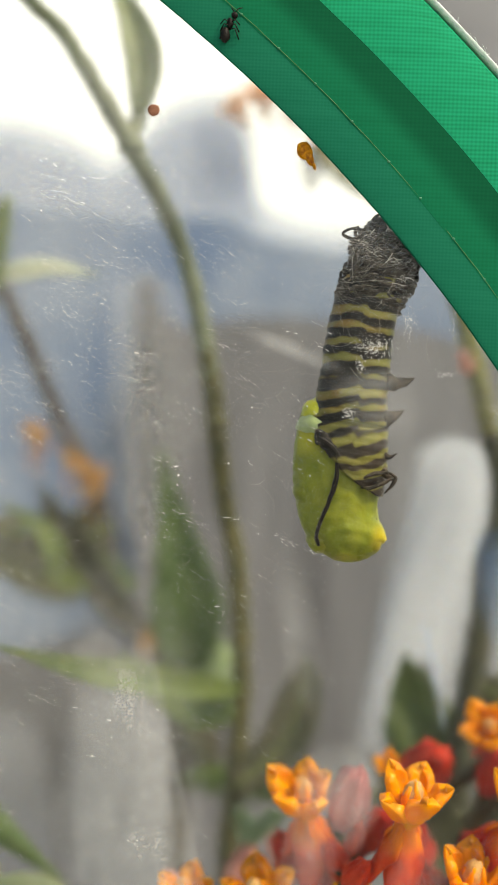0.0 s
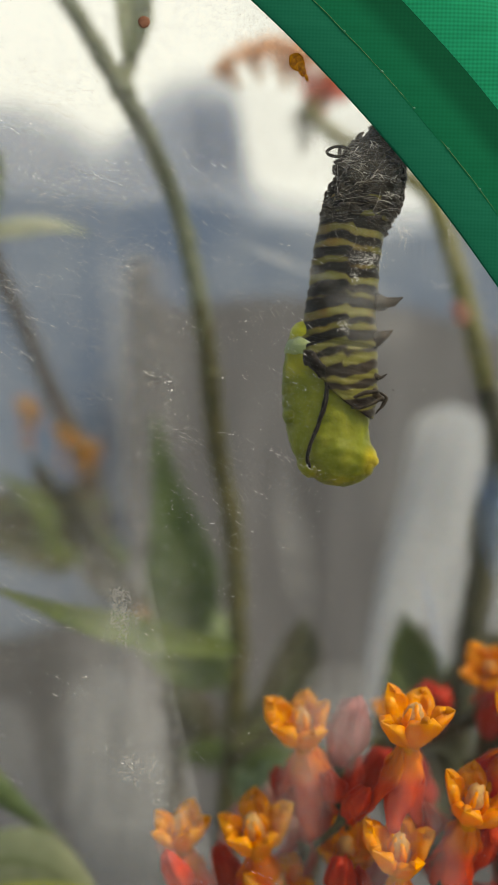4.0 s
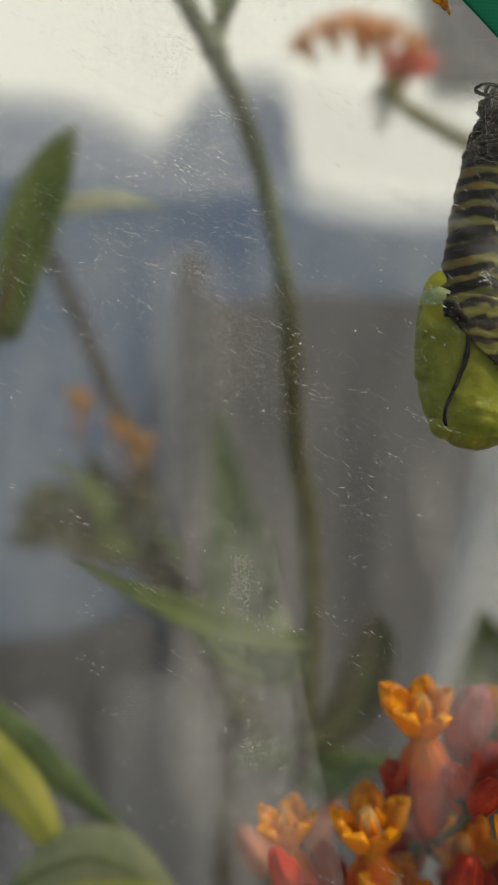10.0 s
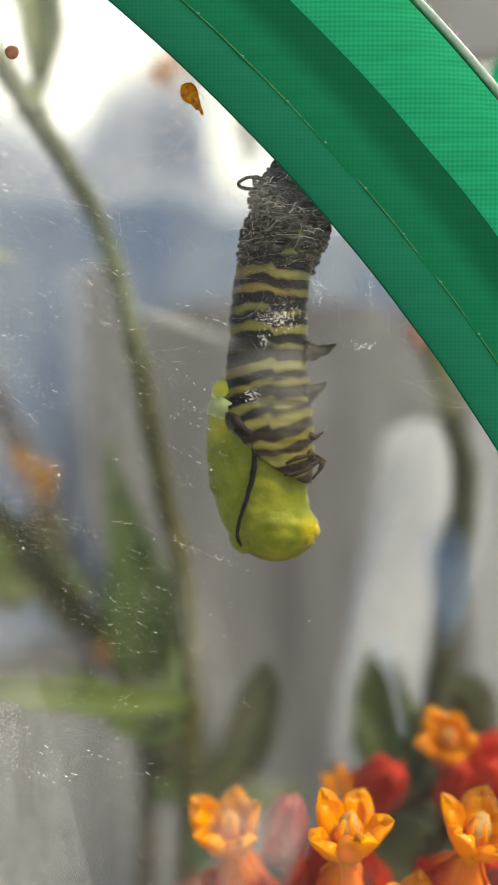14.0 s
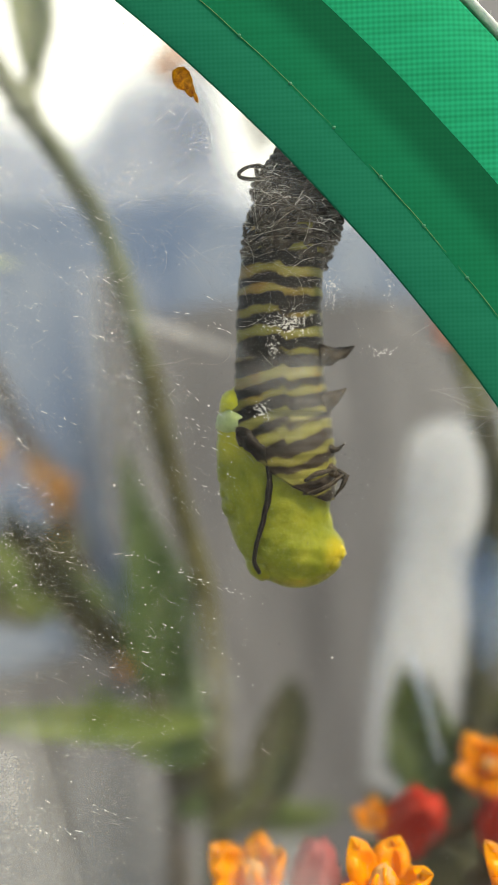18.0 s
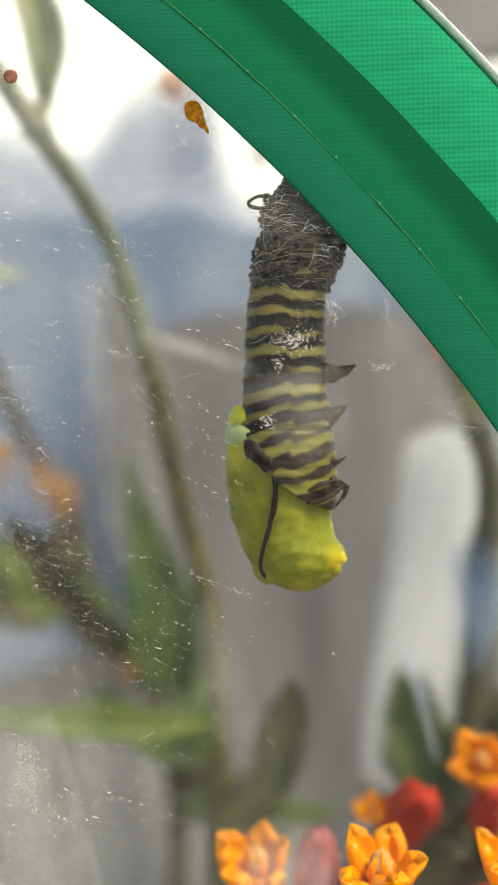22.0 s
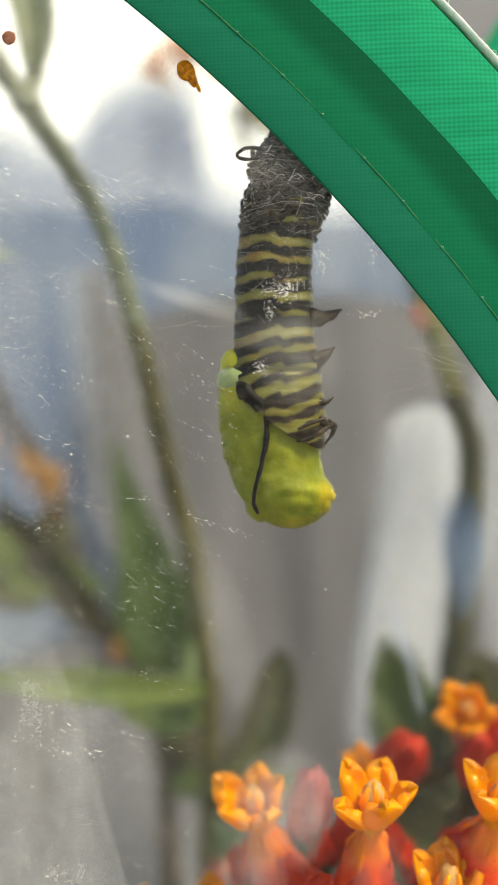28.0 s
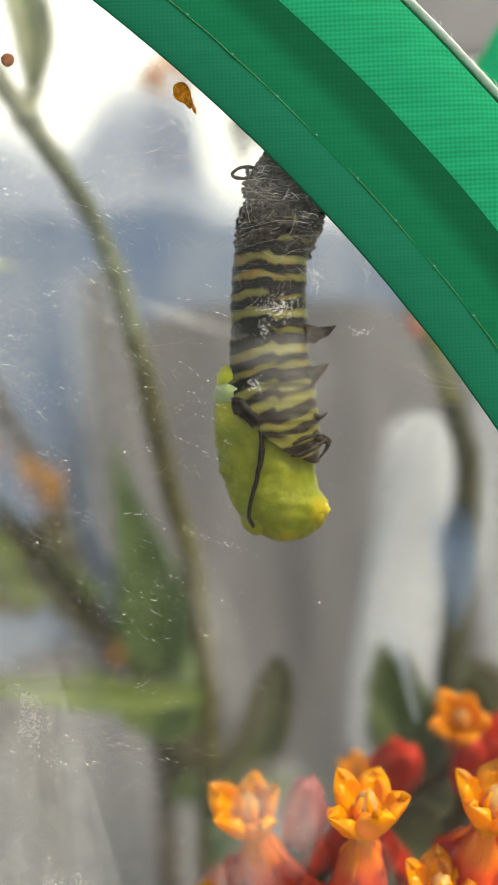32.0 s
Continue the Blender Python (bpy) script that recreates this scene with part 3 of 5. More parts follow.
slab("blue_cloth", [(-260, -200), (-260, 84), (-190, 86), (-95, 84), (-66, 80), (-38, 84), (-22, 82), (-12, 76), (8, 74), (32, 72), (60, 74), (110, 80), (110, -200)],
     255, 2, BLUE_CLOTH, "faded blue-grey cloth hanging behind the plants", "cloth")
for y, drop, low in [(259, 12, 60), (263, 4, 50), (267, -4, 50)]:
    slab("blue_cloth", [(-260, low), (-260, 118 - drop)] + [(x, z - drop) for x, z in TOP] + [(110, 95 - drop), (110, low)], y, 1, BLUE_SHEER, "thin blue cloth with the sky showing through", "cloth")
slab("grey_cloth", [(-270, -200), (-270, -98), (-150, -100), (-100, -96), (-60, -92), (-54, -200)], 246, 2, DARK_CLOTH, "low dark grey cloth behind the stems", "cloth")
for outline in ([(-72, -190), (-75, -118), (-62, -106), (-48, -112), (-36, -134), (-29, -190)], [(-116, -190), (-108, -124), (-94, -120), (-87, -140), (-81, -190)]):
    mx = sum(x for x, z in outline) / len(outline)
    for y, grow in [(228, 0.8), (231, 1.0), (234, 1.2)]:
        slab("pale_cloth", [(mx + (x - mx) * grow, z + 8 * (grow - 1)) for x, z in outline], y, 1, PALE_CLOTH, "rounded pale grey cloth fold behind the stems", "cloth")
# The rounded top follows a reflection's edge on the window, built as a sheet.
slab("grey_cloth", [(-54, -200), (-54, 22), (-40, 36), (-10, 42), (14, 42), (36, 42), (60, 38), (84, 30), (108, 16), (112, -200)],
     240, 2, GREY_CLOTH, "grey rounded-top shape of a window reflection, built as a sheet", "cloth")
# A sunlit streak painted with stacked white sheets, each one wider.
for y, grow in [(126, 0.2), (129, 0.4), (132, 0.6), (136, 0.8), (140, 1.05), (144, 1.35), (148, 1.7)]:
    outline = [(38.5, -7), (44.5, -4), (53.5, -9), (53.5, -32), (47, -50), (37, -82), (25, -84), (29.5, -50), (34, -30)]
    slab("sheer_cloth", [(43.5 - 0.19 * abs(z) + (x - 43.5 + 0.19 * abs(z)) * grow, -4 + (z + 4) * (0.55 + 0.4 * grow)) for x, z in outline], y, 1, SHEER, "sunlit fold streak, built as stacked sheer white sheets", "cloth")
slab("sheer_cloth", [(80, 10), (104, 8), (108, -80), (100, -110), (84, -108), (78, -40)], 220, 1, SHEER, "pale streak beyond the stem, built as a sheer sheet", "cloth")
# A fainter light streak, painted the same way.
for y, grow in [(210, 0.4), (214, 0.7), (222, 1.0), (228, 1.35), (232, 1.7)]:
    slab("sheer_cloth", [(-52 + (x + 52) * grow, z) for x, z in [(-64, 52), (-45, 50), (-40, -5), (-47, -52), (-58, -40), (-61, 0)]], y, 1, SHEER_THIN, "faint light streak behind the stems, built as stacked sheets", "cloth")
# Haze against the sky, added as two thin sheets.
for y, up in [(268, 3), (274, 10)]:
    slab("sheer_cloth", [(-40, 104 - up), (-40, 128 + up), (-10, 132 + up), (10, 126 + up), (60, 120 + up), (60, 99 - up), (20, 102 - up)], y, 1, SHEER_HAZE, "pale haze against the sky, built as thin grey-white sheets", "cloth")
# A blue reflection on the window, painted as stacked thin sheets behind it.
BLUE_REFLECTION = mottled("thin_blue_reflection", (0.16, 0.3, 0.6), (0.35, 0.48, 0.72), 60, 0.7)
BLUE_REFLECTION.node_tree.nodes["Principled BSDF"].inputs["Alpha"].default_value = 0.085
for y, grow in [(24, 0.55), (27, 0.85), (30, 1.15)]:
    slab("blue_reflection", [(26.5 + (x - 26.5) * grow, -28.5 + (z + 28.5) * grow) for x, z in [(23.5, -22.5), (28, -21), (30.5, -25.5), (29.5, -33), (27, -37.5), (24.5, -31)]], y, 0.2, BLUE_REFLECTION, "blue window reflection beside the stem, built as thin sheets", "plastic scrap")
# Narrow pale blue streak of reflection, built as a strip.
REFLECTION_STRIP = mottled("pale_blue_reflection", (0.5, 0.64, 0.85), (0.65, 0.76, 0.92), 60, 0.7)
REFLECTION_STRIP.node_tree.nodes["Principled BSDF"].inputs["Alpha"].default_value = 0.2
for y, grow in [(56.6, 0.6), (57, 1.1)]:
    slab("reflection_strip", [(23.4 - 0.25 * (z + 49) + (x - 23.4 + 0.25 * (z + 49)) * grow, z) for x, z in [(20.6, -40.6), (21.3, -41.2), (23.5, -46.8), (25.2, -54.8), (26, -60), (25.5, -60.2), (24.4, -55.2), (22.2, -47.7)]],
         y, 0.1, REFLECTION_STRIP, "narrow pale blue window reflection, built as a strip", "plastic scrap")
glow = bpy.data.materials.new("hazy_sky")
glow.use_nodes = True
gt = glow.node_tree
gt.nodes.remove(gt.nodes["Principled BSDF"])
em = gt.nodes.new("ShaderNodeEmission")
em.inputs["Color"].default_value, em.inputs["Strength"].default_value = (0.87, 0.94, 1.0, 1), 1.3
gt.links.new(em.outputs[0], gt.nodes["Material Output"].inputs["Surface"])
bm = bmesh.new()
bmesh.ops.create_grid(bm, x_segments=2, y_segments=2, size=1, matrix=Matrix.Translation((0, 9, 3)) @ Matrix.Diagonal((9, 1, 5, 1)) @ pose(0, 0, 0, 90))
tagged(part("backdrop", bm, glow, smooth=False), "bright hazy white sky far behind the cage", "backdrop", "", "structure")
slab("side_panel", [(44, 40), (41, 54), (43.5, 60), (50, 66), (80, 70), (80, 40)], 62, 2, GREEN_BRIGHT, "green nylon side of the cage beyond the rim", "cage panel")
slab("wall_north", [(70, 205), (70, 650), (900, 650), (1500, 650), (1500, 200), (1500, -211), (700, -211), (690, 205)], 420, 20, GREY_WALL, "plain grey plastered wall of the patio", "wall", "structure")

# ---- the plastic window and the green rim round it ----
CX, CZ, RI = -157.3, -126.0, 217.0


def arc(r, a, y):
    a = radians(a)
    return M(CX + r * math.cos(a), y, CZ + r * math.sin(a))


bm = bmesh.new()
for back in (0, 1):
    rows = []
    for i in range(41):
        x = -150 + 250 * i / 40
        rows.append([bm.verts.new(M(x, 0.15 * math.sin(x * 0.07) * math.sin(j * 0.8) + 0.2 * back, -190 + 300 * j / 40)) for j in range(41)])
    for a, b in zip(rows, rows[1:]):
        for j in range(40):
            if min((v.co - M(CX, 0, CZ)).length for v in (a[j], b[j + 1])) < 0.226:
                corners = (a[j], a[j + 1], b[j + 1], b[j])
                bm.faces.new(corners if back else corners[::-1]).material_index = back
pane = part("window_1", bm, film)
pane.data.materials.append(film_inside)
pane.visible_shadow = False
tagged(pane, "clear plastic cage window, dusty, scratched and strung with silk", "window", "", "structure")

rim = thing("cage_rim", "curved green nylon rim sewn round the clear cage window", "cage rim", (0, 0, 0))


def ring_band(profile, a0=-8.0, a1=100.0, n=150, wob=0.12):
    """A closed cross-section of (radius, y) swept along the rim."""
    bm = bmesh.new()
    rings = []
    for i in range(n + 1):
        a = a0 + (a1 - a0) * i / n
        w = wob * noise.noise(Vector((a * 0.35, 3.1, 0)))
        v = wob * noise.noise(Vector((a * 0.9, 7.7, 0)))
        rings.append([bm.verts.new(arc(r + w, a, y + v) - M(0, 0, 0)) for r, y in profile])
    k = len(profile)
    for p, q in zip(rings, rings[1:]):
        for j in range(k):
            bm.faces.new((p[j], p[(j + 1) % k], q[(j + 1) % k], q[j]))
    bm.faces.new(rings[0][::-1])
    bm.faces.new(rings[-1])
    bmesh.ops.recalc_face_normals(bm, faces=bm.faces)
    return bm


part("binding_tape", ring_band([(217.0, -0.35), (217.1, -0.7), (217.8, -0.85), (221.0, -0.84), (222.0, -0.84), (222.1, -0.3)]), GREEN_TAPE, rim, "teal-green woven binding tape").data.set_sharp_from_angle(angle=0.35)
part("hem", ring_band([(221.9, -0.4), (222.0, -0.83), (222.8, -0.9), (225.0, -0.96), (227.6, -1.03), (229.4, -1.08), (230.2, -1.1), (230.3, -0.4)], wob=0.2), GREEN_HEM_SHADED, rim, "deep green nylon hem, shade painted darker along its edge").data.set_sharp_from_angle(angle=0.35)
part("panel", ring_band([(229.9, -0.35), (230.0, -1.0), (233.0, -1.25), (237.0, -1.3), (239.6, -0.8), (240.2, 1.5), (238.0, 2.0), (234.0, 0.4)]), GREEN_BRIGHT, rim, "bright green sunlit nylon").data.set_sharp_from_angle(angle=0.35)
part("raw_edge", ring_band([(240.1, 1.2), (240.3, -0.7), (240.6, -0.95), (240.9, -0.5), (240.8, 1.0)], wob=0.2), RAW_EDGE, rim, "frayed white cut edge")
fray = random.Random(11)
bm = bmesh.new()
for i in range(700):
    a = fray.uniform(28, 62)
    p, q = arc(240.6 + fray.uniform(-0.3, 0.3), a, fray.uniform(-0.8, 0.3)), arc(240.8 + 0.4 * fray.random() ** 3, a + fray.gauss(0.2, 0.3), fray.uniform(-1.0, 0.3))
    tube([p - M(0, 0, 0), (p + q) / 2 - M(0, 0, 0) + Vector((0, -0.0001, 0)), q - M(0, 0, 0)], 0.00002, 3, bm=bm)
tagged(part("frayed_threads", bm, RAW_EDGE, rim, "loose white threads along the cut edge"), kind="stuff")
pts = [arc(222.25 + 0.09 * noise.noise(Vector((a * 1.1, 0, 2))), a, -0.86) - M(0, 0, 0) for a in np.linspace(-8, 100, 420)]
part("seam_thread", tube(pts, 0.000042, 5), THREAD, rim)
for i in range(-20, 26):
    a = 44.2 + i * 1.7 + random.uniform(-0.1, 0.1)
    p = arc(222.25, a, -0.9)
    bm = ball(0.2, 0.1, 0.15, (p - M(0, 0, 0)) * 1000, 8, 6, 0.4)
    part("stitch", bm, STITCH, rim, "glossy green knot" if i == 0 else "")

# ---- the caterpillar ----
PIVOT = (1.0, 4.6, 21.0)
grub = thing("caterpillar", "striped monarch caterpillar hanging head down, shedding to a green pupa", "caterpillar", PIVOT)


def loft(left, right, deep, sides=28, wrinkle=0.0, y0=4.6, n=5, lump=0.05, pitch=0.55):
    """A body from its outline: (x, z) down both sides, and the depth of each section as a share of its width."""
    rows = smooth_line([(l[0], r[0], (l[1] + r[1]) / 2, (r[1] - l[1]) / 2, d) for l, r, d in zip(left, right, deep)], n)
    bm = bmesh.new()
    rings = []
    for i, (xl, xr, z, slope, d) in enumerate(rows):
        cx, w = (xl + xr) / 2, max((xr - xl) / 2, 0.15)
        k = 1 + wrinkle * math.sin(i * 1.9)
        ring = []
        for s in range(sides):
            a = 2 * math.pi * s / sides
            x, y = math.cos(a) * w * k, math.sin(a) * w * d * k
            q = Vector((cx + x, y0 + y, z + slope * math.cos(a)))
            q += Vector((math.cos(a), math.sin(a), 0)) * lump * w * noise.noise(q * pitch)
            ring.append(bm.verts.new(loc(*q, PIVOT)))
        rings.append(ring)
    for a, b in zip(rings, rings[1:]):
        for s in range(sides):
            bm.faces.new((a[s], a[(s + 1) % sides], b[(s + 1) % sides], b[s]))
    bm.faces.new(rings[0])
    bm.faces.new(rings[-1][::-1])
    bmesh.ops.recalc_face_normals(bm, faces=bm.faces)
    return bm


SL = [(-1.2, 18.6), (-2.2, 15.2), (-3.0, 12.8), (-3.5, 9.3), (-3.7, 6.3), (-3.7, 3.3), (-4.0, 0.3), (-4.3, -2.5), (-3.5, -5.0), (-2.3, -6.9), (-0.9, -8.6), (1.0, -10.2)]
SR = [(6.3, 18.2), (6.5, 15.0), (5.7, 12.6), (5.4, 9.1), (5.4, 6.1), (5.5, 3.1), (5.7, 0.1), (6.0, -2.9), (6.2, -5.5), (6.5, -8.0), (6.9, -10.2), (6.4, -11.6)]
part("striped_skin", loft(SL[:8], SR[:8], [0.85] * 8, wrinkle=0.018, n=7, y0=4.6), SKIN, grub, "yellow, black and cream banded larval skin")


def shell(edge, sides, y0, squash, thick):
    """The loose front of the skin, draped over the pupa: its cut edge (x, z), and the body's sides (z, left, right)."""
    bm = bmesh.new()
    rows = []
    ez, ex = [-p[1] for p in edge], [p[0] for p in edge]
    sz = [-p[0] for p in sides]
    for i in range(34):
        z = edge[0][1] + (edge[-1][1] - edge[0][1]) * i / 33
        xl, xr = np.interp(-z, sz, [p[1] for p in sides]), np.interp(-z, sz, [p[2] for p in sides])
        cx, w = (xl + xr) / 2, (xr - xl) / 2 * (1 + 0.015 * math.sin(i * 1.9))
        cut = np.interp(-z, ez, ex) + 0.25 * noise.noise(Vector((z * 1.3, 0, 5)))
        a0 = math.acos(max(-1, min(1, (cut - cx) / w)))
        row = []
        for k in range(26):
            a = a0 + (-0.5 - a0) * k / 25
            q = Vector((cx + w * math.cos(a), y0 - w * squash * math.sin(a), z))
            q.y += 0.22 * noise.noise(q * 0.8)
            row.append(bm.verts.new(loc(*q, PIVOT)))
        rows.append(row)
    for p, q in zip(rows, rows[1:]):
        for k in range(25):
            bm.faces.new((p[k], p[k + 1], q[k + 1], q[k]))
    bmesh.ops.recalc_face_normals(bm, faces=bm.faces)
    bmesh.ops.solidify(bm, geom=bm.faces[:], thickness=thick / 1000)
    return bm


part("split_skin", shell([(-4.1, -1.2), (-4.2, -2.6), (-3.6, -4.8), (-2.4, -6.6), (-0.9, -8.2), (0.9, -9.7), (3.0, -10.9), (5.4, -12.0)],
                         [(-1.2, -4.2, 5.9), (-3, -5.2, 6.05), (-5.6, -5.9, 6.3), (-8.6, -5.8, 6.5), (-12, -5.4, 6.4)], 5.2, 0.79, 0.2), SKIN, grub, "split skin sliding off the green pupa")
REAR_L = [(3.4, 27.5), (1.4, 24.6), (-0.9, 22.3), (-1.5, 20.4), (-1.5, 18.3), (-2.3, 16.0), (-3.1, 13.4)]
REAR_R = [(6.4, 26.8), (7.2, 23.8), (7.2, 21.2), (7.4, 19.0), (7.2, 17.2), (6.8, 14.9), (5.7, 12.2)]
part("crumpled_rear", loft(REAR_L, REAR_R, [0.7, 0.75, 0.8, 0.82, 0.84, 0.84, 0.82], wrinkle=0.03, n=10, lump=0.24, sides=48, pitch=1.5), FUZZ, grub, "crumpled black rear skin wrapped in silk")
bits = random.Random(21)
bm = bmesh.new()
for _ in range(130):
    z, a = bits.uniform(14.6, 24.5), bits.uniform(math.pi * 0.95, math.pi * 2.05)
    xl, xr = (np.interp(-z, [-q[1] for q in side], [q[0] for q in side]) for side in (REAR_L, REAR_R))
    cx, w = (xl + xr) / 2, (xr - xl) / 2
    line, turn, r = [], bits.uniform(-0.5, 0.5), bits.uniform(0.12, 0.34)
    for k in range(6):
        line.append(loc(cx + (w + 0.12 + 0.3 * math.sin(k * 0.63)) * math.cos(a), 4.6 + (w * 0.83 + 0.1 + 0.35 * math.sin(k * 0.63)) * math.sin(a), z, PIVOT))
        z, a, turn = z + 0.33 * math.sin(turn), a + 0.1 * math.cos(turn), turn + bits.gauss(0.1, 0.5)
    tube(line, [r / 1000 * f for f in (0.4, 0.9, 1, 1, 0.8, 0.3)], 6, 0.5, bm=bm)
tagged(part("skin_folds", bm, FUZZ, grub, "curled shreds of dried black skin"), kind="stuff")
PL = [(-5.2, -0.9), (-5.6, -2.7), (-5.9, -5.6), (-5.8, -8.6), (-5.4, -11.7), (-4.6, -14.7), (-3.8, -17.1), (-2.1, -19.2), (-0.6, -20.5), (0.9, -21.2)]
PR = [(-2.4, -0.6), (2.0, -2.4), (5.4, -5.9), (5.9, -8.9), (6.0, -11.9), (6.2, -14.6), (7.5, -17.2), (6.7, -19.4), (5.3, -20.6), (3.6, -21.3)]
pupa = loft(PL, PR, [0.8] * 10, n=8, lump=0.055, y0=5.5, sides=48, pitch=0.95)
for x, z, r in [(-1.0, -18.6, 1.9), (1.4, -19.2, 1.95), (3.8, -19.2, 1.9), (5.4, -18.2, 1.8), (-4.1, -9.0, 1.8), (-3.8, -12.4, 1.7)]:
    ball(r, 2.6, r, loc(x, 5.2, z, PIVOT) * 1000, 20, 14, 0.1, pupa)
part("pupa_body", pupa, PUPA, grub, "soft lime-green body of the fresh pupa")
part("pupa_tip", ball(0.75, 1.1, 0.85, loc(6.9, 4.6, -17.5, PIVOT) * 1000, 14, 10, 0.35), PUPA_YELLOW, grub, "pale yellow knob at the pupa's head end")
part("collar", ball(2.95, 3.9, 1.9, loc(-3.05, 5.2, -3.8, PIVOT) * 1000, 18, 12, 0.12), PUPA_PALE, grub, "pale mint collar of the pupa")
part("shoulder", ball(2.35, 3.1, 2.1, loc(-3.2, 5.3, -2.0, PIVOT) * 1000, 18, 12, 0.15), SHOULDER, grub, "yellow shoulder above the mint collar")
part("head_capsule", tube([loc(*p, PIVOT) for p in smooth_line([(-3.5, 1.9, -4.3), (-2.6, 1.2, -5.3), (-1.6, 0.85, -6.3), (-0.7, 0.75, -7.4), (-0.4, 0.8, -8.2)], 4)],
                          [0.0003, 0.0006, 0.00085, 0.0009, 0.001, 0.0009, 0.00095, 0.0009, 0.0008, 0.00085, 0.0007, 0.0007, 0.0005, 0.0005, 0.0004, 0.0003, 0.0002], 10, 0.6), BLACK, grub, "shrivelled black head capsule")
fil = smooth_line([(-1.2, 0.7, -6.6), (-0.55, 0.45, -8.0), (-0.35, 0.55, -10.2), (-0.9, 0.6, -13.1), (-1.7, 0.75, -16.0), (-2.0, 1.0, -17.8), (-1.5, 1.5, -19.2)], 6)
part("feeler", tube([loc(*p, PIVOT) for p in fil], [0.00032 - 0.0001 * i / len(fil) for i in range(len(fil))], 8, 0.6), BLACK, grub, "limp black feeler trailing down the green body")
for a, b, r in [((5.0, 3.4, 3.0), (8.6, 3.2, 4.0), 1.35), ((5.2, 3.4, -1.6), (7.7, 3.2, -0.3), 1.25), ((5.6, 3.4, -6.6), (7.5, 3.2, -6.1), 0.6), ((5.6, 3.0, -8.6), (7.9, 2.8, -9.4), 0.8)]:
    line = smooth_line([a, tuple((np.array(a) * 0.45 + np.array(b) * 0.55) - np.array((0, 0, 0.35))), b], 5)
    part("leg", tube([loc(*p, PIVOT) for p in line], [max(r * (1 - i / (len(line) - 0.6)), 0.1) / 1000 for i in range(len(line))], 10, 0.7), LEG, grub, "brown-black stubby leg with a pointed claw")
for pts in [[(2.5, 1.3, -10.2), (3.6, 0.8, -9.5), (5.0, 0.8, -8.9), (6.4, 1.3, -8.7)], [(3.0, 1.3, -11.1), (4.4, 0.9, -10.9), (5.7, 0.9, -10.2), (6.9, 1.5, -9.4)],
            [(6.6, 1.8, -8.7), (7.5, 1.9, -9.3), (7.1, 2.0, -10.4), (6.3, 2.0, -11.5)]]:
    line = smooth_line(pts, 4)
    part("head_claw", tube([loc(*p, PIVOT) for p in line], [(0.08 + 0.2 * math.sin(math.pi * (i + 0.7) / len(line))) / 1000 for i in range(len(line))], 7, 0.8), LEG, grub)
bm = bmesh.new()
for line in wrap_lines(random.Random(3), 38):
    tube(line, random.Random(len(bm.verts)).uniform(0.000007, 0.000018), 3, bm=bm)
tufts = random.Random(5)
for cx, cz in [(0.5, 21.6), (2.6, 22.2), (4.6, 20.0), (5.6, 18.6), (3.4, 18.4), (6.2, 17.0), (1.2, 19.4), (5.0, 16.2), (-0.6, 20.4)]:
    for _ in range(9):
        q = np.array((cx + tufts.gauss(0, 0.45), 0.35 + 0.05 * abs(cx - 2.8) ** 2 + tufts.uniform(-0.3, 0.3), cz + tufts.gauss(0, 0.35)))
        d = np.array((tufts.gauss(0, 0.4), tufts.gauss(0, 0.15), tufts.gauss(0, 0.3)))
        tube([loc(*(q - d), PIVOT), loc(*(q + np.array((0, -0.15, 0.1))), PIVOT), loc(*(q + d), PIVOT)], tufts.uniform(0.00002, 0.00006), 3, bm=bm)
tagged(part("silk_wrap", bm, SILK, grub, "white silk threads wound round the rear"), kind="stuff")
hook = smooth_line([(0.6, 2.0, 21.6), (-0.6, 1.8, 22.2), (-2.0, 1.7, 22.2), (-3.0, 1.8, 21.7), (-2.9, 1.8, 21.2), (-1.9, 1.9, 21.0), (-0.6, 2.2, 21.3)], 5)
part("rear_hook", tube([loc(*p, PIVOT) for p in hook], 0.0002, 7, 0.4), BLACK, grub, "curled black rear filament")

# ---- milkweed ----
def turned(bm, m):
    bmesh.ops.transform(bm, matrix=m, verts=bm.verts)
    return bm


def petal_line(shape, n):
    return [Vector(p) for p in smooth_line(shape, n)]


def hood():
    line = petal_line([(0, -0.9, -1.8), (0, -1.9, -0.9), (0, -3.2, 0.3), (0, -4.0, 1.7), (0, -4.6, 3.1), (0, -4.9, 4.2)], 3)
    n = len(line) - 1
    w = [0.9 + 1.15 * math.sin(math.pi / 2 * i / n / 0.6) if i / n < 0.6 else 2.05 * (1 - ((i / n - 0.6) / 0.4) ** 2.2) ** 0.8 + 0.06 for i in range(n + 1)]
    return crumpled(blade(line, (1, 0, 0), w, fold=-0.5, thick=1.3, steps=5), 0.3)


def crumpled(bm, amount):
    for v in bm.verts:
        v.co += noise.noise_vector(v.co * 420) * amount / 1000
    return bm


def reflexed():
    line = petal_line([(0, -0.8, -1.4), (0, -1.2, -2.6), (0, -1.8, -4.4), (0, -3.0, -7.0), (0, -4.0, -9.8), (0, -5.0, -12.6)], 3)
    u = [i / (len(line) - 1) for i in range(len(line))]
    w = [0.6 + 1.75 * math.sin(math.pi * min(0.02 + k * 0.96, 1)) ** 1.3 for k in u]
    return crumpled(blade(line, (1, 0, 0), w, fold=0.35, thick=0.4, steps=3), 0.5)


HOOD, REFLEXED = link(hood(), "hood", ORANGE), link(reflexed(), "petal", SKIRT)
HOOD_GOLD = HOOD.copy()
HOOD_GOLD.materials[0] = GOLD
